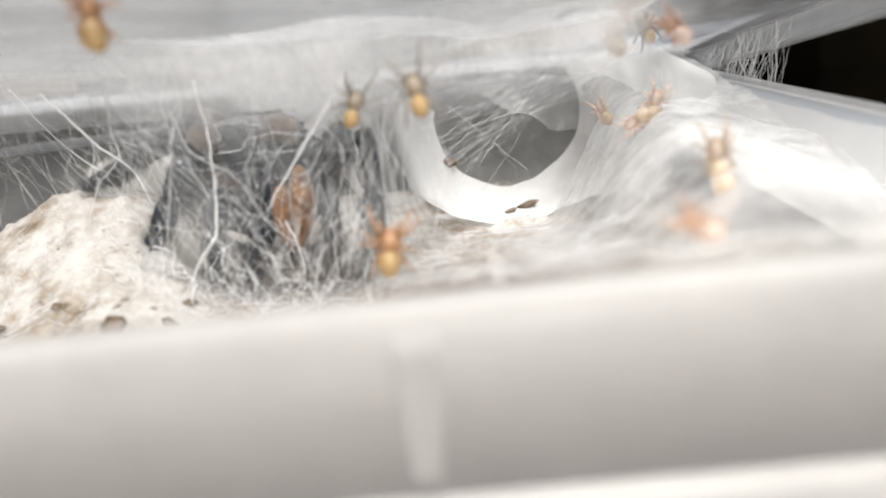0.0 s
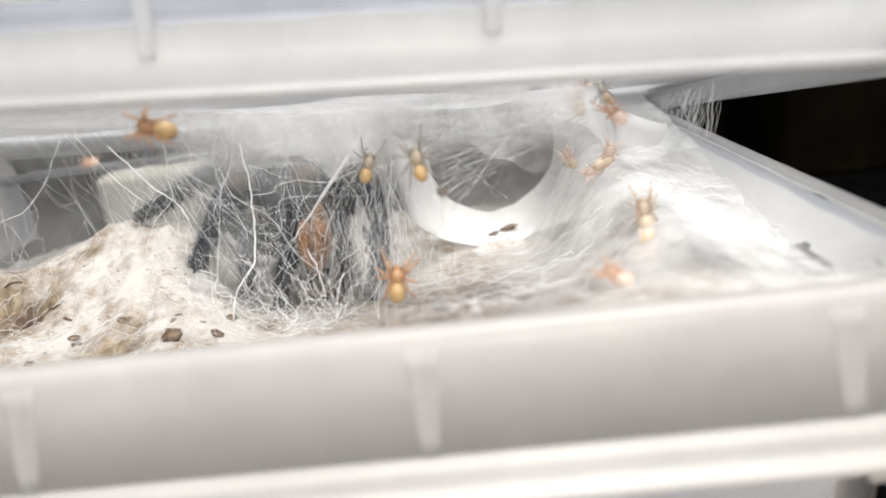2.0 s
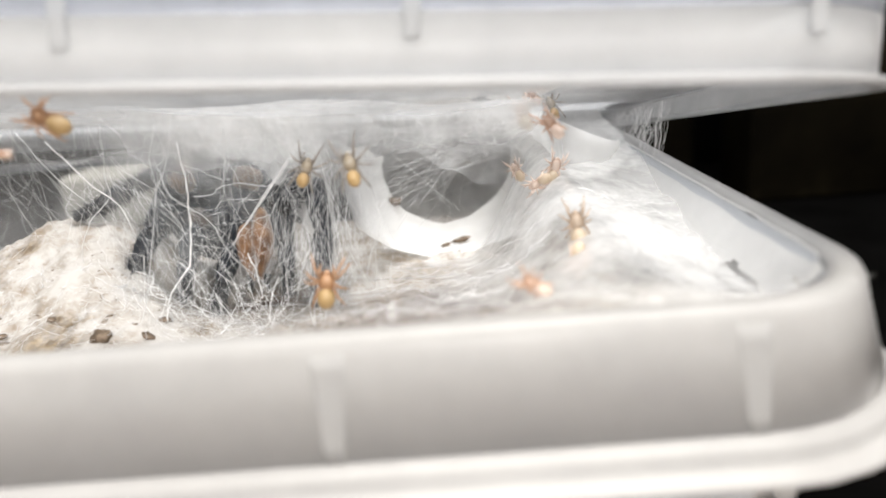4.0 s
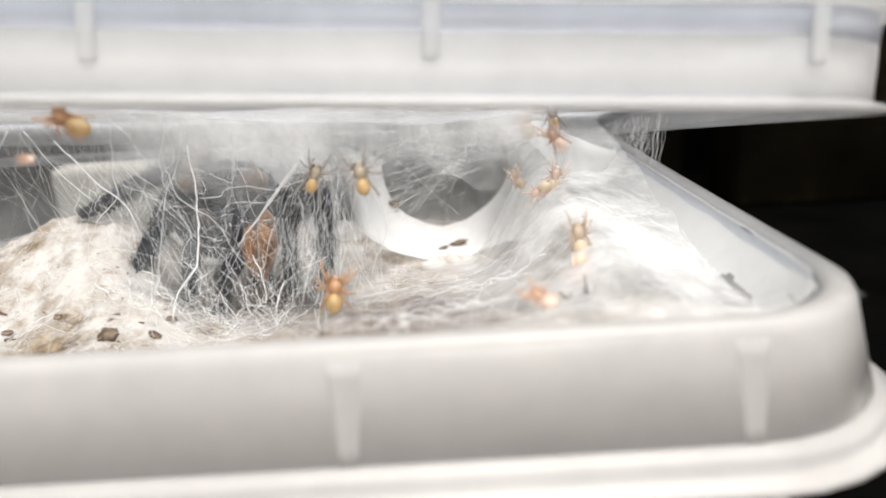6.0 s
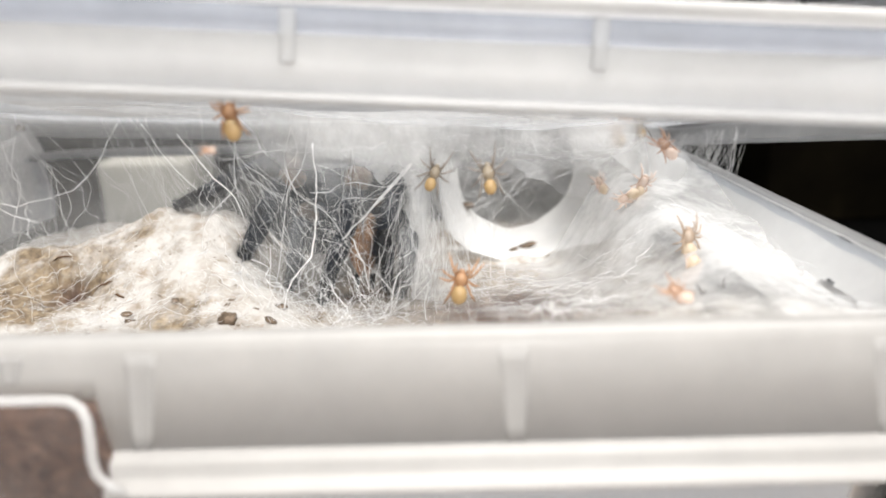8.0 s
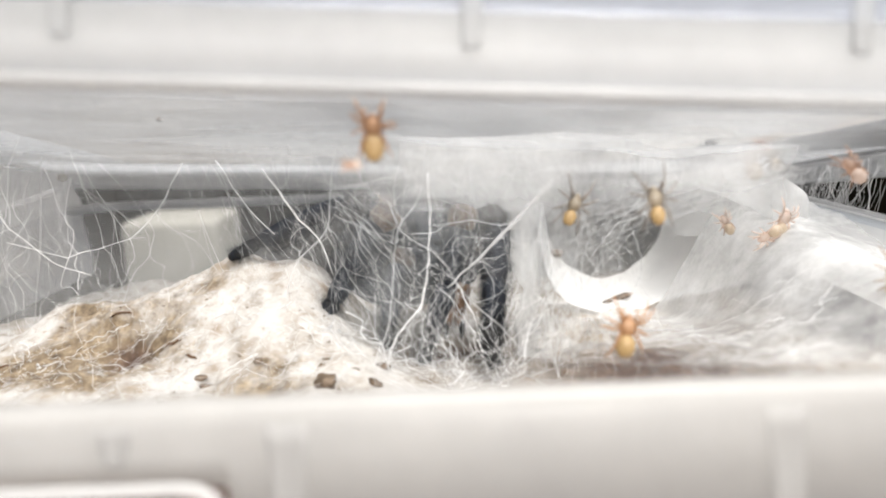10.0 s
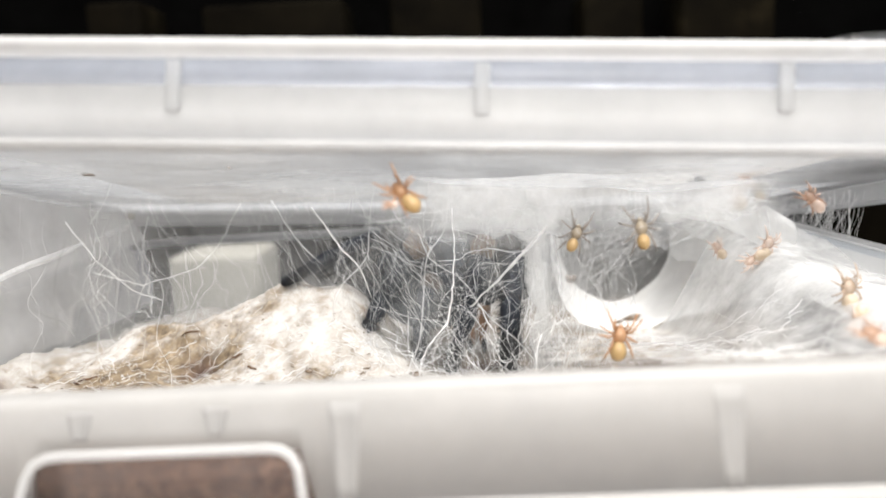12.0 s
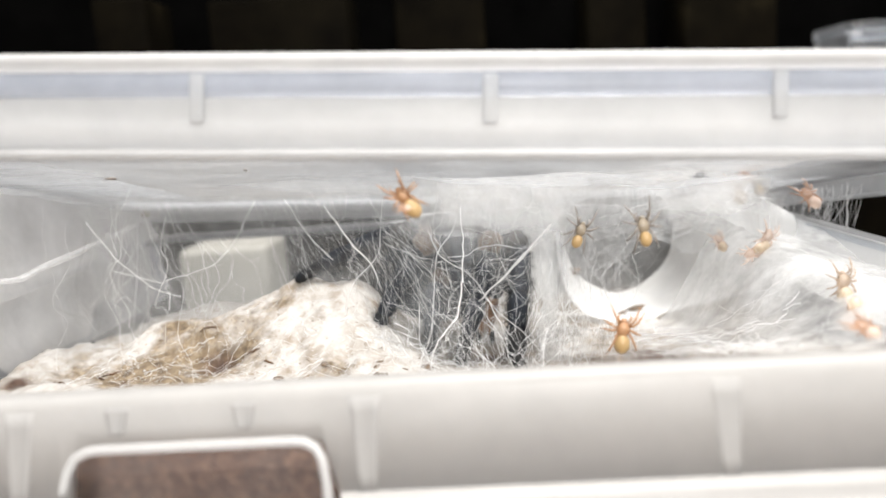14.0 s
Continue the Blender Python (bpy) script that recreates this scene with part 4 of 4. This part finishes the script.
def leg(points, scale=1.0, name="leg", knee=None):
    root = part(name, ball(points[0], (0.3 * scale, 0.3 * scale, 0.26 * scale)), M_FUR, tarantula)
    w = [v * scale for v in WIDTHS]
    for i, seg in enumerate(SEGMENTS):
        a, b = Vector(points[i]), Vector(points[i + 1])
        path = [a.lerp(b, t) for t in (0, 0.12, 0.35, 0.65, 0.9, 1.0)]
        r = [w[i] * (1 - t) + w[i + 1] * t for t in (0, 0.12, 0.35, 0.65, 0.9, 1.0)]
        r = [v * k for v, k in zip(r, (0.8, 0.98, 1.08, 1.04, 0.95, 0.72))]
        mat = (knee or M_TAN) if seg == "patella" and (knee or name == "palp") else M_DUSK if seg == "patella" else M_CLAW if seg == "tarsus" else M_FUR
        bm = tube(path, r, 12)
        if seg == "tarsus":
            ball(b, (w[5] * 0.8, w[5] * 0.8, w[5] * 0.8), bm=bm, u=12, v=8)
        part(seg, bm, mat, root, "tan-tinted knee joint" if seg == "patella" and name == "palp" else "")
    part("leg_hair", hairs(points, w, 2200, 0.22), M_FUR, root)
    return root


LEGS = [
    [(-4.5, 10.3, -0.5), (-5.3, 10.1, 0.75), (-5.9, 10.0, 0.78), (-7.1, 9.7, 0.4), (-7.95, 9.4, 0.0), (-8.5, 9.2, -0.25)],
    [(-4.6, 10.8, -0.5), (-5.5, 10.8, 0.5), (-6.1, 10.8, 0.5), (-6.9, 10.7, 0.15), (-7.4, 10.6, -0.1), (-7.8, 10.5, -0.35)],
    [(-4.3, 9.9, -0.7), (-4.6, 9.1, 0.7), (-5.1, 8.95, 0.45), (-5.7, 8.7, -0.6), (-6.1, 8.5, -1.25), (-6.4, 8.4, -1.75)],
    [(-3.5, 9.4, -0.8), (-3.05, 8.6, 0.75), (-3.15, 8.35, 0.35), (-3.5, 8.0, -0.85), (-3.85, 7.7, -1.7), (-4.05, 7.5, -2.4)],
    [(-3.2, 9.9, -0.8), (-2.5, 9.1, 0.55), (-2.3, 8.7, 0.3), (-2.45, 7.7, -0.7), (-2.6, 6.9, -1.4), (-2.65, 6.2, -2.0)],
    [(-3.1, 10.2, -0.9), (-1.9, 9.4, 0.7), (-1.7, 9.1, 0.4), (-1.5, 8.7, -0.9), (-1.6, 8.3, -1.8), (-1.8, 8.0, -2.5)],
    [(-3.4, 11.0, -0.8), (-2.5, 11.6, 0.2), (-2.3, 11.7, 0.0), (-2.2, 12.0, -1.3), (-2.2, 12.0, -2.2), (-2.2, 12.0, -3.0)],
    [(-4.7, 11.2, -0.8), (-5.4, 11.8, 0.3), (-5.7, 11.9, 0.1), (-6.2, 11.2, -0.6), (-6.4, 10.6, -1.1), (-6.5, 10.2, -1.4)],
]
M_KNEE = matte("pale_tarantula_knee", [(0.35, (0.06, 0.04, 0.028)), (0.55, (0.2, 0.13, 0.085)), (0.75, (0.34, 0.24, 0.165))], 300, 0.7, 0.8, 1500, sheen=0.3)
leg_parts = [leg(pts, 0.8 if i < 2 else 1.0, knee=M_KNEE if i in (2, 3) else None) for i, pts in enumerate(LEGS)]
leg([(-3.5, 9.5, -1.0), (-4.4, 8.9, -0.3), (-4.6, 8.6, -0.5), (-4.75, 8.1, -1.2), (-4.8, 7.9, -1.7), (-4.85, 7.7, -2.05)], 0.85, "palp")
leg([(-3.0, 9.5, -1.0), (-2.6, 9.1, -0.1), (-2.5, 8.9, -0.3), (-2.45, 8.6, -1.2), (-2.45, 8.4, -1.8), (-2.45, 8.2, -2.3)], 0.8, "palp")
part("carapace", ball((-3.8, 10.4, -0.75), (1.15, 1.3, 0.75), u=24, v=14), M_FUR, tarantula)
belly = part("abdomen", ball((-4.7, 12.2, -1.0), (1.85, 1.8, 1.45), u=32, v=20), M_FUR, tarantula)
part("spinneret", tube([(-4.7, 13.8, -1.1), (-4.8, 14.3, -1.0)], [0.12, 0.05], 8), M_FUR, belly)
jaw_parts = []
for dx in (-0.2, 0.2):
    jaw = part("chelicera", ball((-3.05 + dx, 8.1, -0.95), (0.25, 0.42, 0.88), Euler((radians(-14), 0, 0)).to_matrix(), u=18, v=12), M_RUST, tarantula, "rust-brown hairy jaw")
    jaw_parts.append(jaw)
    for v in jaw.data.vertices:
        k = 0.45 + 0.55 * smoothstep(-1.75, -1.0, v.co.z / S)
        v.co.x = (-3.05 + dx * k) * S + (v.co.x - (-3.05 + dx) * S) * k
    part("fang", tube([(-3.05 + dx, 8.0, -1.7), (-3.05 + dx, 7.85, -1.9), (-3.05 + dx, 7.9, -2.1)], [0.1, 0.07, 0.02], 8), M_CLAW, jaw)
part("eye_hump", ball((-3.6, 9.6, -0.2), (0.18, 0.14, 0.1)), M_CLAW, tarantula)
bm = hairs([(-4.0, 9.4, -0.6), (-3.9, 10.5, -0.6), (-3.9, 11.5, -0.7)], [0.45, 0.8, 0.5], 500, 0.16)
hairs([(-4.7, 10.8, -1.0), (-4.7, 12.2, -1.0), (-4.7, 13.6, -1.0)], [1.0, 1.6, 0.8], 2200, 0.3, bm)
part("body_hair", bm, M_FUR, tarantula)

# ---- spiderlings ----
M_AMBER = flesh("amber_abdomen", [(0.3, (0.4, 0.26, 0.11)), (0.7, (0.52, 0.37, 0.19))])
M_OLIVE = flesh("olive_back", [(0.3, (0.26, 0.21, 0.15)), (0.7, (0.4, 0.34, 0.26))])
M_GREYLEG = flesh("grey_leg", [(0.3, (0.2, 0.18, 0.16)), (0.7, (0.36, 0.32, 0.28))])
M_SOOT = flesh("dark_grey_leg", [(0.3, (0.09, 0.082, 0.075)), (0.7, (0.18, 0.165, 0.15))])
# tan, peach and cream are paled and part clear to imitate silk haze
M_TANLEG = flesh("tan_leg", [(0.3, (0.4, 0.3, 0.22)), (0.7, (0.55, 0.44, 0.34))], clear=0.3)
M_PEACH = flesh("peach_cuticle", [(0.3, (0.74, 0.55, 0.44)), (0.7, (0.86, 0.72, 0.62))], clear=0.45)
M_PALE = flesh("cream_abdomen", [(0.3, (0.62, 0.5, 0.36)), (0.7, (0.72, 0.6, 0.46))], clear=0.35)
M_RED = flesh("russet_cuticle", [(0.3, (0.34, 0.17, 0.08)), (0.7, (0.5, 0.3, 0.17))])
M_SHED = flesh("shed_russet_skin", [(0.3, (0.5, 0.3, 0.2)), (0.7, (0.66, 0.46, 0.34))], clear=0.3)
M_GHOST = flesh("ghost_cuticle", [(0.3, (0.27, 0.27, 0.26)), (0.7, (0.38, 0.38, 0.37))], clear=0.35)


def spiderling(label, back, belly_mat, legs_mat, curl=0.0, seed=1, fat=1.0, stride=1.0):
    r = random.Random(seed)
    ob = thing("spiderling", label, "spiderling", "spiderlings on the web")
    part("carapace", ball((0, 0.13, 0), (0.125, 0.155, 0.085), u=14, v=8), back, ob)
    part("abdomen", ball((0, -0.15 * (0.4 + 0.6 * fat), 0.03), (0.155 * fat, 0.2 * fat, 0.145 * fat), u=16, v=10), belly_mat, ob)
    part("chelicera", ball((0, 0.285, -0.01), (0.06, 0.05, 0.05), u=10, v=6), back, ob)
    for side in (-1, 1):
        for k, a in enumerate((62, 22, -18, -58)):
            a = radians(a + r.uniform(-9, 9))
            reach = (0.33, 0.28, 0.26, 0.34)[k] * stride * (1 - 0.35 * curl) * r.uniform(0.9, 1.08)
            d = Vector((side * math.cos(a), math.sin(a), 0))
            base = Vector((side * 0.08, 0.15 + 0.05 * math.sin(a), -0.01))
            bend = Vector((0, 0.05 * math.sin(a) + r.uniform(-0.03, 0.03), 0))
            pts = [base, base + d * reach * 0.28 + Vector((0, 0, 0.09)), base + d * reach * 0.5 + Vector((0, 0, 0.11)) + bend, base + d * reach * 0.78 + Vector((0, 0, 0.03)) + bend * 2, base + d * reach + Vector((0, 0, -0.06)) + bend * 2.6]
            part("leg", tube(pts, [0.022, 0.024, 0.021, 0.017, 0.01], 6), legs_mat, ob)
        pts = [(side * 0.06, 0.24, 0), (side * 0.12, 0.34, 0.04), (side * 0.1, 0.42, -0.02)]
        part("palp", tube(pts, [0.022, 0.02, 0.012], 6), legs_mat, ob)
    return ob


def cling(x, y, z, heading, pitch=0, yaw=0, size=1.0):
    """A spiderling with its back to the front of the tub, its head turned by heading from up."""
    return cm(x, y, z, 90 + pitch, 0, yaw) @ pose(0, 0, 0, 0, 0, heading) @ Matrix.Diagonal((size, size, size, 1))


def set_pose(ob, m):
    ob.matrix_world = m
    return ob


KINDS = {
    "grey": ("grey-legged spiderling with a yellow abdomen on the web", M_OLIVE, M_AMBER, M_GREYLEG),
    "peach": ("peach-coloured spiderling with a cream abdomen on the web", M_PEACH, M_PALE, M_PEACH),
    "orange": ("orange spiderling with an amber abdomen on the web", M_RED, M_AMBER, M_RED),
    "mixed": ("tan-legged spiderling with a cream abdomen on the web", M_TANLEG, M_PALE, M_TANLEG),
    "ghost": ("pale grey empty skin of a spiderling in the web", M_GHOST, M_GHOST, M_GHOST),
    "red": ("russet shrivelled spiderling skin in the web", M_SHED, M_PEACH, M_SHED),
}
MADE = {}
SPOTS = [
    ("grey", (-1.16, 5.77, 1.06), -22, 1.0),
    ("grey", (-0.03, 4.4, 1.28), 8, 1.05),
    ("orange", (-0.65, 3.8, -0.72), -8, 1.1),
    ("red", (2.83, 1.38, -0.05), 55, 0.75),
    ("mixed", (3.96, 4.3, -0.1), 6, 1.1),
    ("peach", (3.8, 3.65, -0.42), 165, 0.9),
    ("red", (4.05, 4.2, -0.62), 10, 0.6),
    ("peach", (4.22, 8.8, 0.1), -20, 1.1),
    ("peach", (3.85, 8.6, -0.08), 120, 0.9),
    ("peach", (3.6, 9.1, 1.45), 15, 1.1),
    ("peach", (3.48, 10.1, -0.1), 30, 0.85),
    ("red", (3.72, 5.3, 1.66), 40, 0.85),
    ("grey", (4.4, 9.8, 1.5), 20, 0.95),
    ("red", (3.88, 9.2, 1.85), 40, 0.6),
    ("ghost", (2.7, 9.1, 1.85), 50, 0.8),
    ("ghost", (0.08, 9.9, 1.9), 80, 1.0),
    ("red", (-4.7, 2.1, 2.33), 90, 0.35),
    ("peach", (-4.9, 9.4, 0.75), 0, 0.7),
    ("red", (5.2, 12.5, -1.2), 30, 0.7),
]
for kind, p, heading, size in SPOTS:
    m = cling(*p, heading, size=size)
    if kind not in MADE:
        MADE[kind] = set_pose(spiderling(*KINDS[kind], curl=0.1 if kind in ("grey", "orange") else 0.7, seed=len(MADE) + 3, fat=0.8 if kind == "grey" else 0.95, stride=1.2 if kind in ("grey", "orange") else 1.0), m)
    else:
        c = copy_thing(MADE[kind], Matrix())
        c.matrix_world = m
roamer = set_pose(spiderling(*KINDS["orange"], seed=21), cling(-4.4, 3.0, 2.65, 10))
roamer["label"] = "orange spiderling with an amber abdomen under the lid"
comer = set_pose(spiderling("dark grey spiderling climbing on the web", M_SOOT, M_GREYLEG, M_SOOT, seed=31), cling(3.45, 2.6, -0.6, 0))

# ---- crumbs ----
M_CRUMB = matte("dark_crumb", [(0.3, (0.03, 0.02, 0.014)), (0.5, (0.11, 0.08, 0.055)), (0.7, (0.26, 0.2, 0.15))], 420, 0.9, 0.8, 900)


def crumb(p, size, seed, label="dark crumb of substrate caught in the silk"):
    r = random.Random(seed)
    bm = bmesh.new()
    bmesh.ops.create_icosphere(bm, subdivisions=3, radius=1)
    for v in bm.verts:
        v.co *= 1 + 0.3 * wob(*v.co, 1.4, seed) + 0.2 * wob(*v.co, 4.5, seed)
        v.co = Vector((v.co.x * size[0], v.co.y * size[1], v.co.z * size[2]))
    ob = part("crumb", bm, M_CRUMB)
    ob.matrix_world = cm(*p, 0, r.uniform(-30, 30), 0)
    return tagged(ob, label, "crumb", "crumbs in the web")


for share, reach, size, seed in ((0.47, 0.42, (0.34, 0.13, 0.08), 3), (0.43, 0.5, (0.2, 0.1, 0.05), 8), (0.2, 0.02, (0.22, 0.12, 0.14), 9)):
    spot = tunnel(share, reach)
    crumb((spot.x, spot.y, spot.z + size[2] * 0.7), size, seed, "brown crumb of substrate on the tunnel's silk floor")
crumb((-5.9, 5.7, -2.1), (0.22, 0.2, 0.2), 4, "round clod of brown substrate on the silk")
crumb((-11.8, 6.0, 3.0), (0.16, 0.05, 0.03), 5)
crumb((-8.7, 6.2, 2.98), (0.05, 0.03, 0.03), 6)
crumb((-15.7, 15.8, 1.2), (0.16, 0.12, 0.12), 7)
M_STICK = matte("brown_fibre", [(0.3, (0.05, 0.025, 0.012)), (0.7, (0.16, 0.09, 0.05))], 200, 0.9, 0.6, 900)
for i, (x, y, turn, size) in enumerate(((-13.1, 7.2, 20, 0.5), (-13.3, 7.0, -35, 0.35), (-12.6, 6.7, 60, 0.3), (-9.4, 7.4, 10, 0.35), (-8.9, 7.0, -20, 0.3), (-10.9, 8.4, 5, 0.5), (-14.4, 6.9, -10, 0.4))):
    a = radians(turn)
    pts = []
    for k in range(5):
        px, py = x + size * (k / 4 - 0.5) * math.cos(a), y + size * (k / 4 - 0.5) * math.sin(a)
        pts.append((px, py, ground_z(px, py) + 0.02 + 0.02 * (k % 2)))
    stick = part("coir_fibre", tube(pts, [0.012, 0.026, 0.03, 0.022, 0.01], 6), M_STICK)
    tagged(stick, "thin brown coconut fibre lying on the silk", "fibre", "loose coconut fibres")
for i in range(26):
    x, y = rng.uniform(-9.5, -4.2), rng.uniform(3.4, 6.6)
    s = rng.uniform(0.035, 0.11)
    crumb((x, y, ground_z(x, y) + s * 0.1), (s * rng.uniform(1, 1.8), s, s * 0.6), 300 + i, "brown clod of soil half sunk in the silk")
for i in range(180):
    x, y = rng.uniform(-14.5, -3), rng.uniform(3.0, 8.6)
    s = rng.uniform(0.008, 0.03)
    crumb((x, y, ground_z(x, y) - 0.01), (s * rng.uniform(1, 3.5), s, s * 0.6), 20 + i, "small dark crumb of soil on the silk")

# ---- things behind the tub ----
M_CREAM = matte("cream_card", [(0.3, (0.29, 0.275, 0.24)), (0.7, (0.34, 0.325, 0.285))], 30, 0.8)
box = part("carton", block((-24.3, 38, -10.6), (-18.0, 44, -3.6), 0.5, segments=3), M_CREAM)
tagged(box, "plain cream carton standing behind the tub", "box")


M_CLEAR = plastic("clear_box_plastic", (0.2, 0.22, 0.26), 0.05, 0.5)
rack = thing("clear_case", "clear plastic case with rounded corners behind the tub", "case")
part("case_wall", sweep([(0, -4.0), (0, 0), (-0.25, 0), (-0.25, -4.0)], box=(0, 9, 0, 6), corner=1.2, closed_profile=True), M_CLEAR, rack)
part("case_lid", sweep([(0.2, -0.5), (0.25, 0.3), (0.0, 0.35), (0.0, -0.5)], box=(0, 9, 0, 6), corner=1.2), M_CLEAR, rack)
rack.matrix_world = cm(25.0, 45, 9.0)
# the shade on these brown boxes is put into a near-black colour
M_UMBER = matte("shaded_umber_box", [(0.3, (0.001, 0.0008, 0.0005)), (0.6, (0.003, 0.0024, 0.0013)), (0.8, (0.012, 0.0095, 0.005))], 22, 0.8, spec=0.02)
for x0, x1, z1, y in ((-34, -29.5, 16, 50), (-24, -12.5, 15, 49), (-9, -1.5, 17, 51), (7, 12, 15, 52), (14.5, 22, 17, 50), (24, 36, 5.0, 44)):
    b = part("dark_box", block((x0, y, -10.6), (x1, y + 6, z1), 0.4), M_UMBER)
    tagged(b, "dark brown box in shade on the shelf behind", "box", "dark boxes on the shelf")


# ---- motion ----
def about(p, rx, ry, rz, shift=(0, 0, 0)):
    """A turn about a point, then a shift, in cm."""
    return cm(p[0] + shift[0], p[1] + shift[1], p[2] + shift[2], rx, ry, rz) @ cm(-p[0], -p[1], -p[2])


def motions():
    # the spider sets its raised front leg down and draws its jaws back
    hip = LEGS[4][0]
    raised, down = about(hip, -30, 12, 8, (0, 0.6, 0.1)), Matrix()
    walk(leg_parts[4], [(0.0, raised), (3.0, about(hip, -32, 12, 8, (0, 0.6, 0.1))), (7.7, raised), (8.0, about(hip, -16, 6, 4, (0, 0.3, 0.05))), (8.3, down), (14.0, down)])
    back = cm(0.62, 0.3, 0.0)
    walk(leg_parts[0], [(0.0, back), (7.7, back), (8.4, Matrix()), (14.0, Matrix())])
    gathered = cm(-0.85, 0.5, 0.0)
    walk(leg_parts[5], [(0.0, Matrix()), (7.7, Matrix()), (8.4, gathered), (14.0, gathered)])
    tucked = about((-3.05, 9.5, -0.8), 12, 0, 0, (-0.3, 1.7, -0.3))
    for jaw in jaw_parts:
        walk(jaw, [(0.0, Matrix()), (7.6, Matrix()), (8.0, about((-3.05, 9.5, -0.8), 4, 0, 0, (0, 0.4, -0.2))), (8.4, tucked), (14.0, tucked)])
    ray_rows = ROAM
    walk(roamer, [(t, cling(x, 3.0, z, h, size=0.95)) for t, x, z, h in ray_rows])
    walk(comer, [(0.0, cling(3.6, 2.6, -2.4, 20)), (4.2, cling(3.6, 2.6, -2.0, 20)), (6.3, cling(3.7, 2.3, -0.66, 25)), (7.5, cling(3.72, 2.3, -0.74, 10)), (8.7, cling(3.7, 2.3, -0.76, -5)), (14.0, cling(3.7, 2.3, -0.76, 0))])


ROAM = [
    (0.0, -3.52, 2.69, 0),
    (0.5, -3.71, 2.67, 10),
    (1.5, -3.89, 2.59, 70),
    (2.2, -4.06, 2.63, 75),
    (3.0, -4.36, 2.66, 70),
    (4.0, -4.42, 2.68, 60),
    (6.5, -4.40, 2.75, 55),
    (7.0, -4.49, 2.71, 45),
    (7.5, -4.54, 2.63, 25),
    (8.0, -4.55, 2.68, 5),
    (8.3, -4.53, 2.64, 5),
    (8.5, -4.53, 2.60, -5),
    (8.7, -4.51, 2.68, 0),
    (10.8, -4.49, 2.55, 0),
    (12.5, -4.56, 2.34, 50),
    (14.0, -4.71, 2.34, 35),
]
motions()
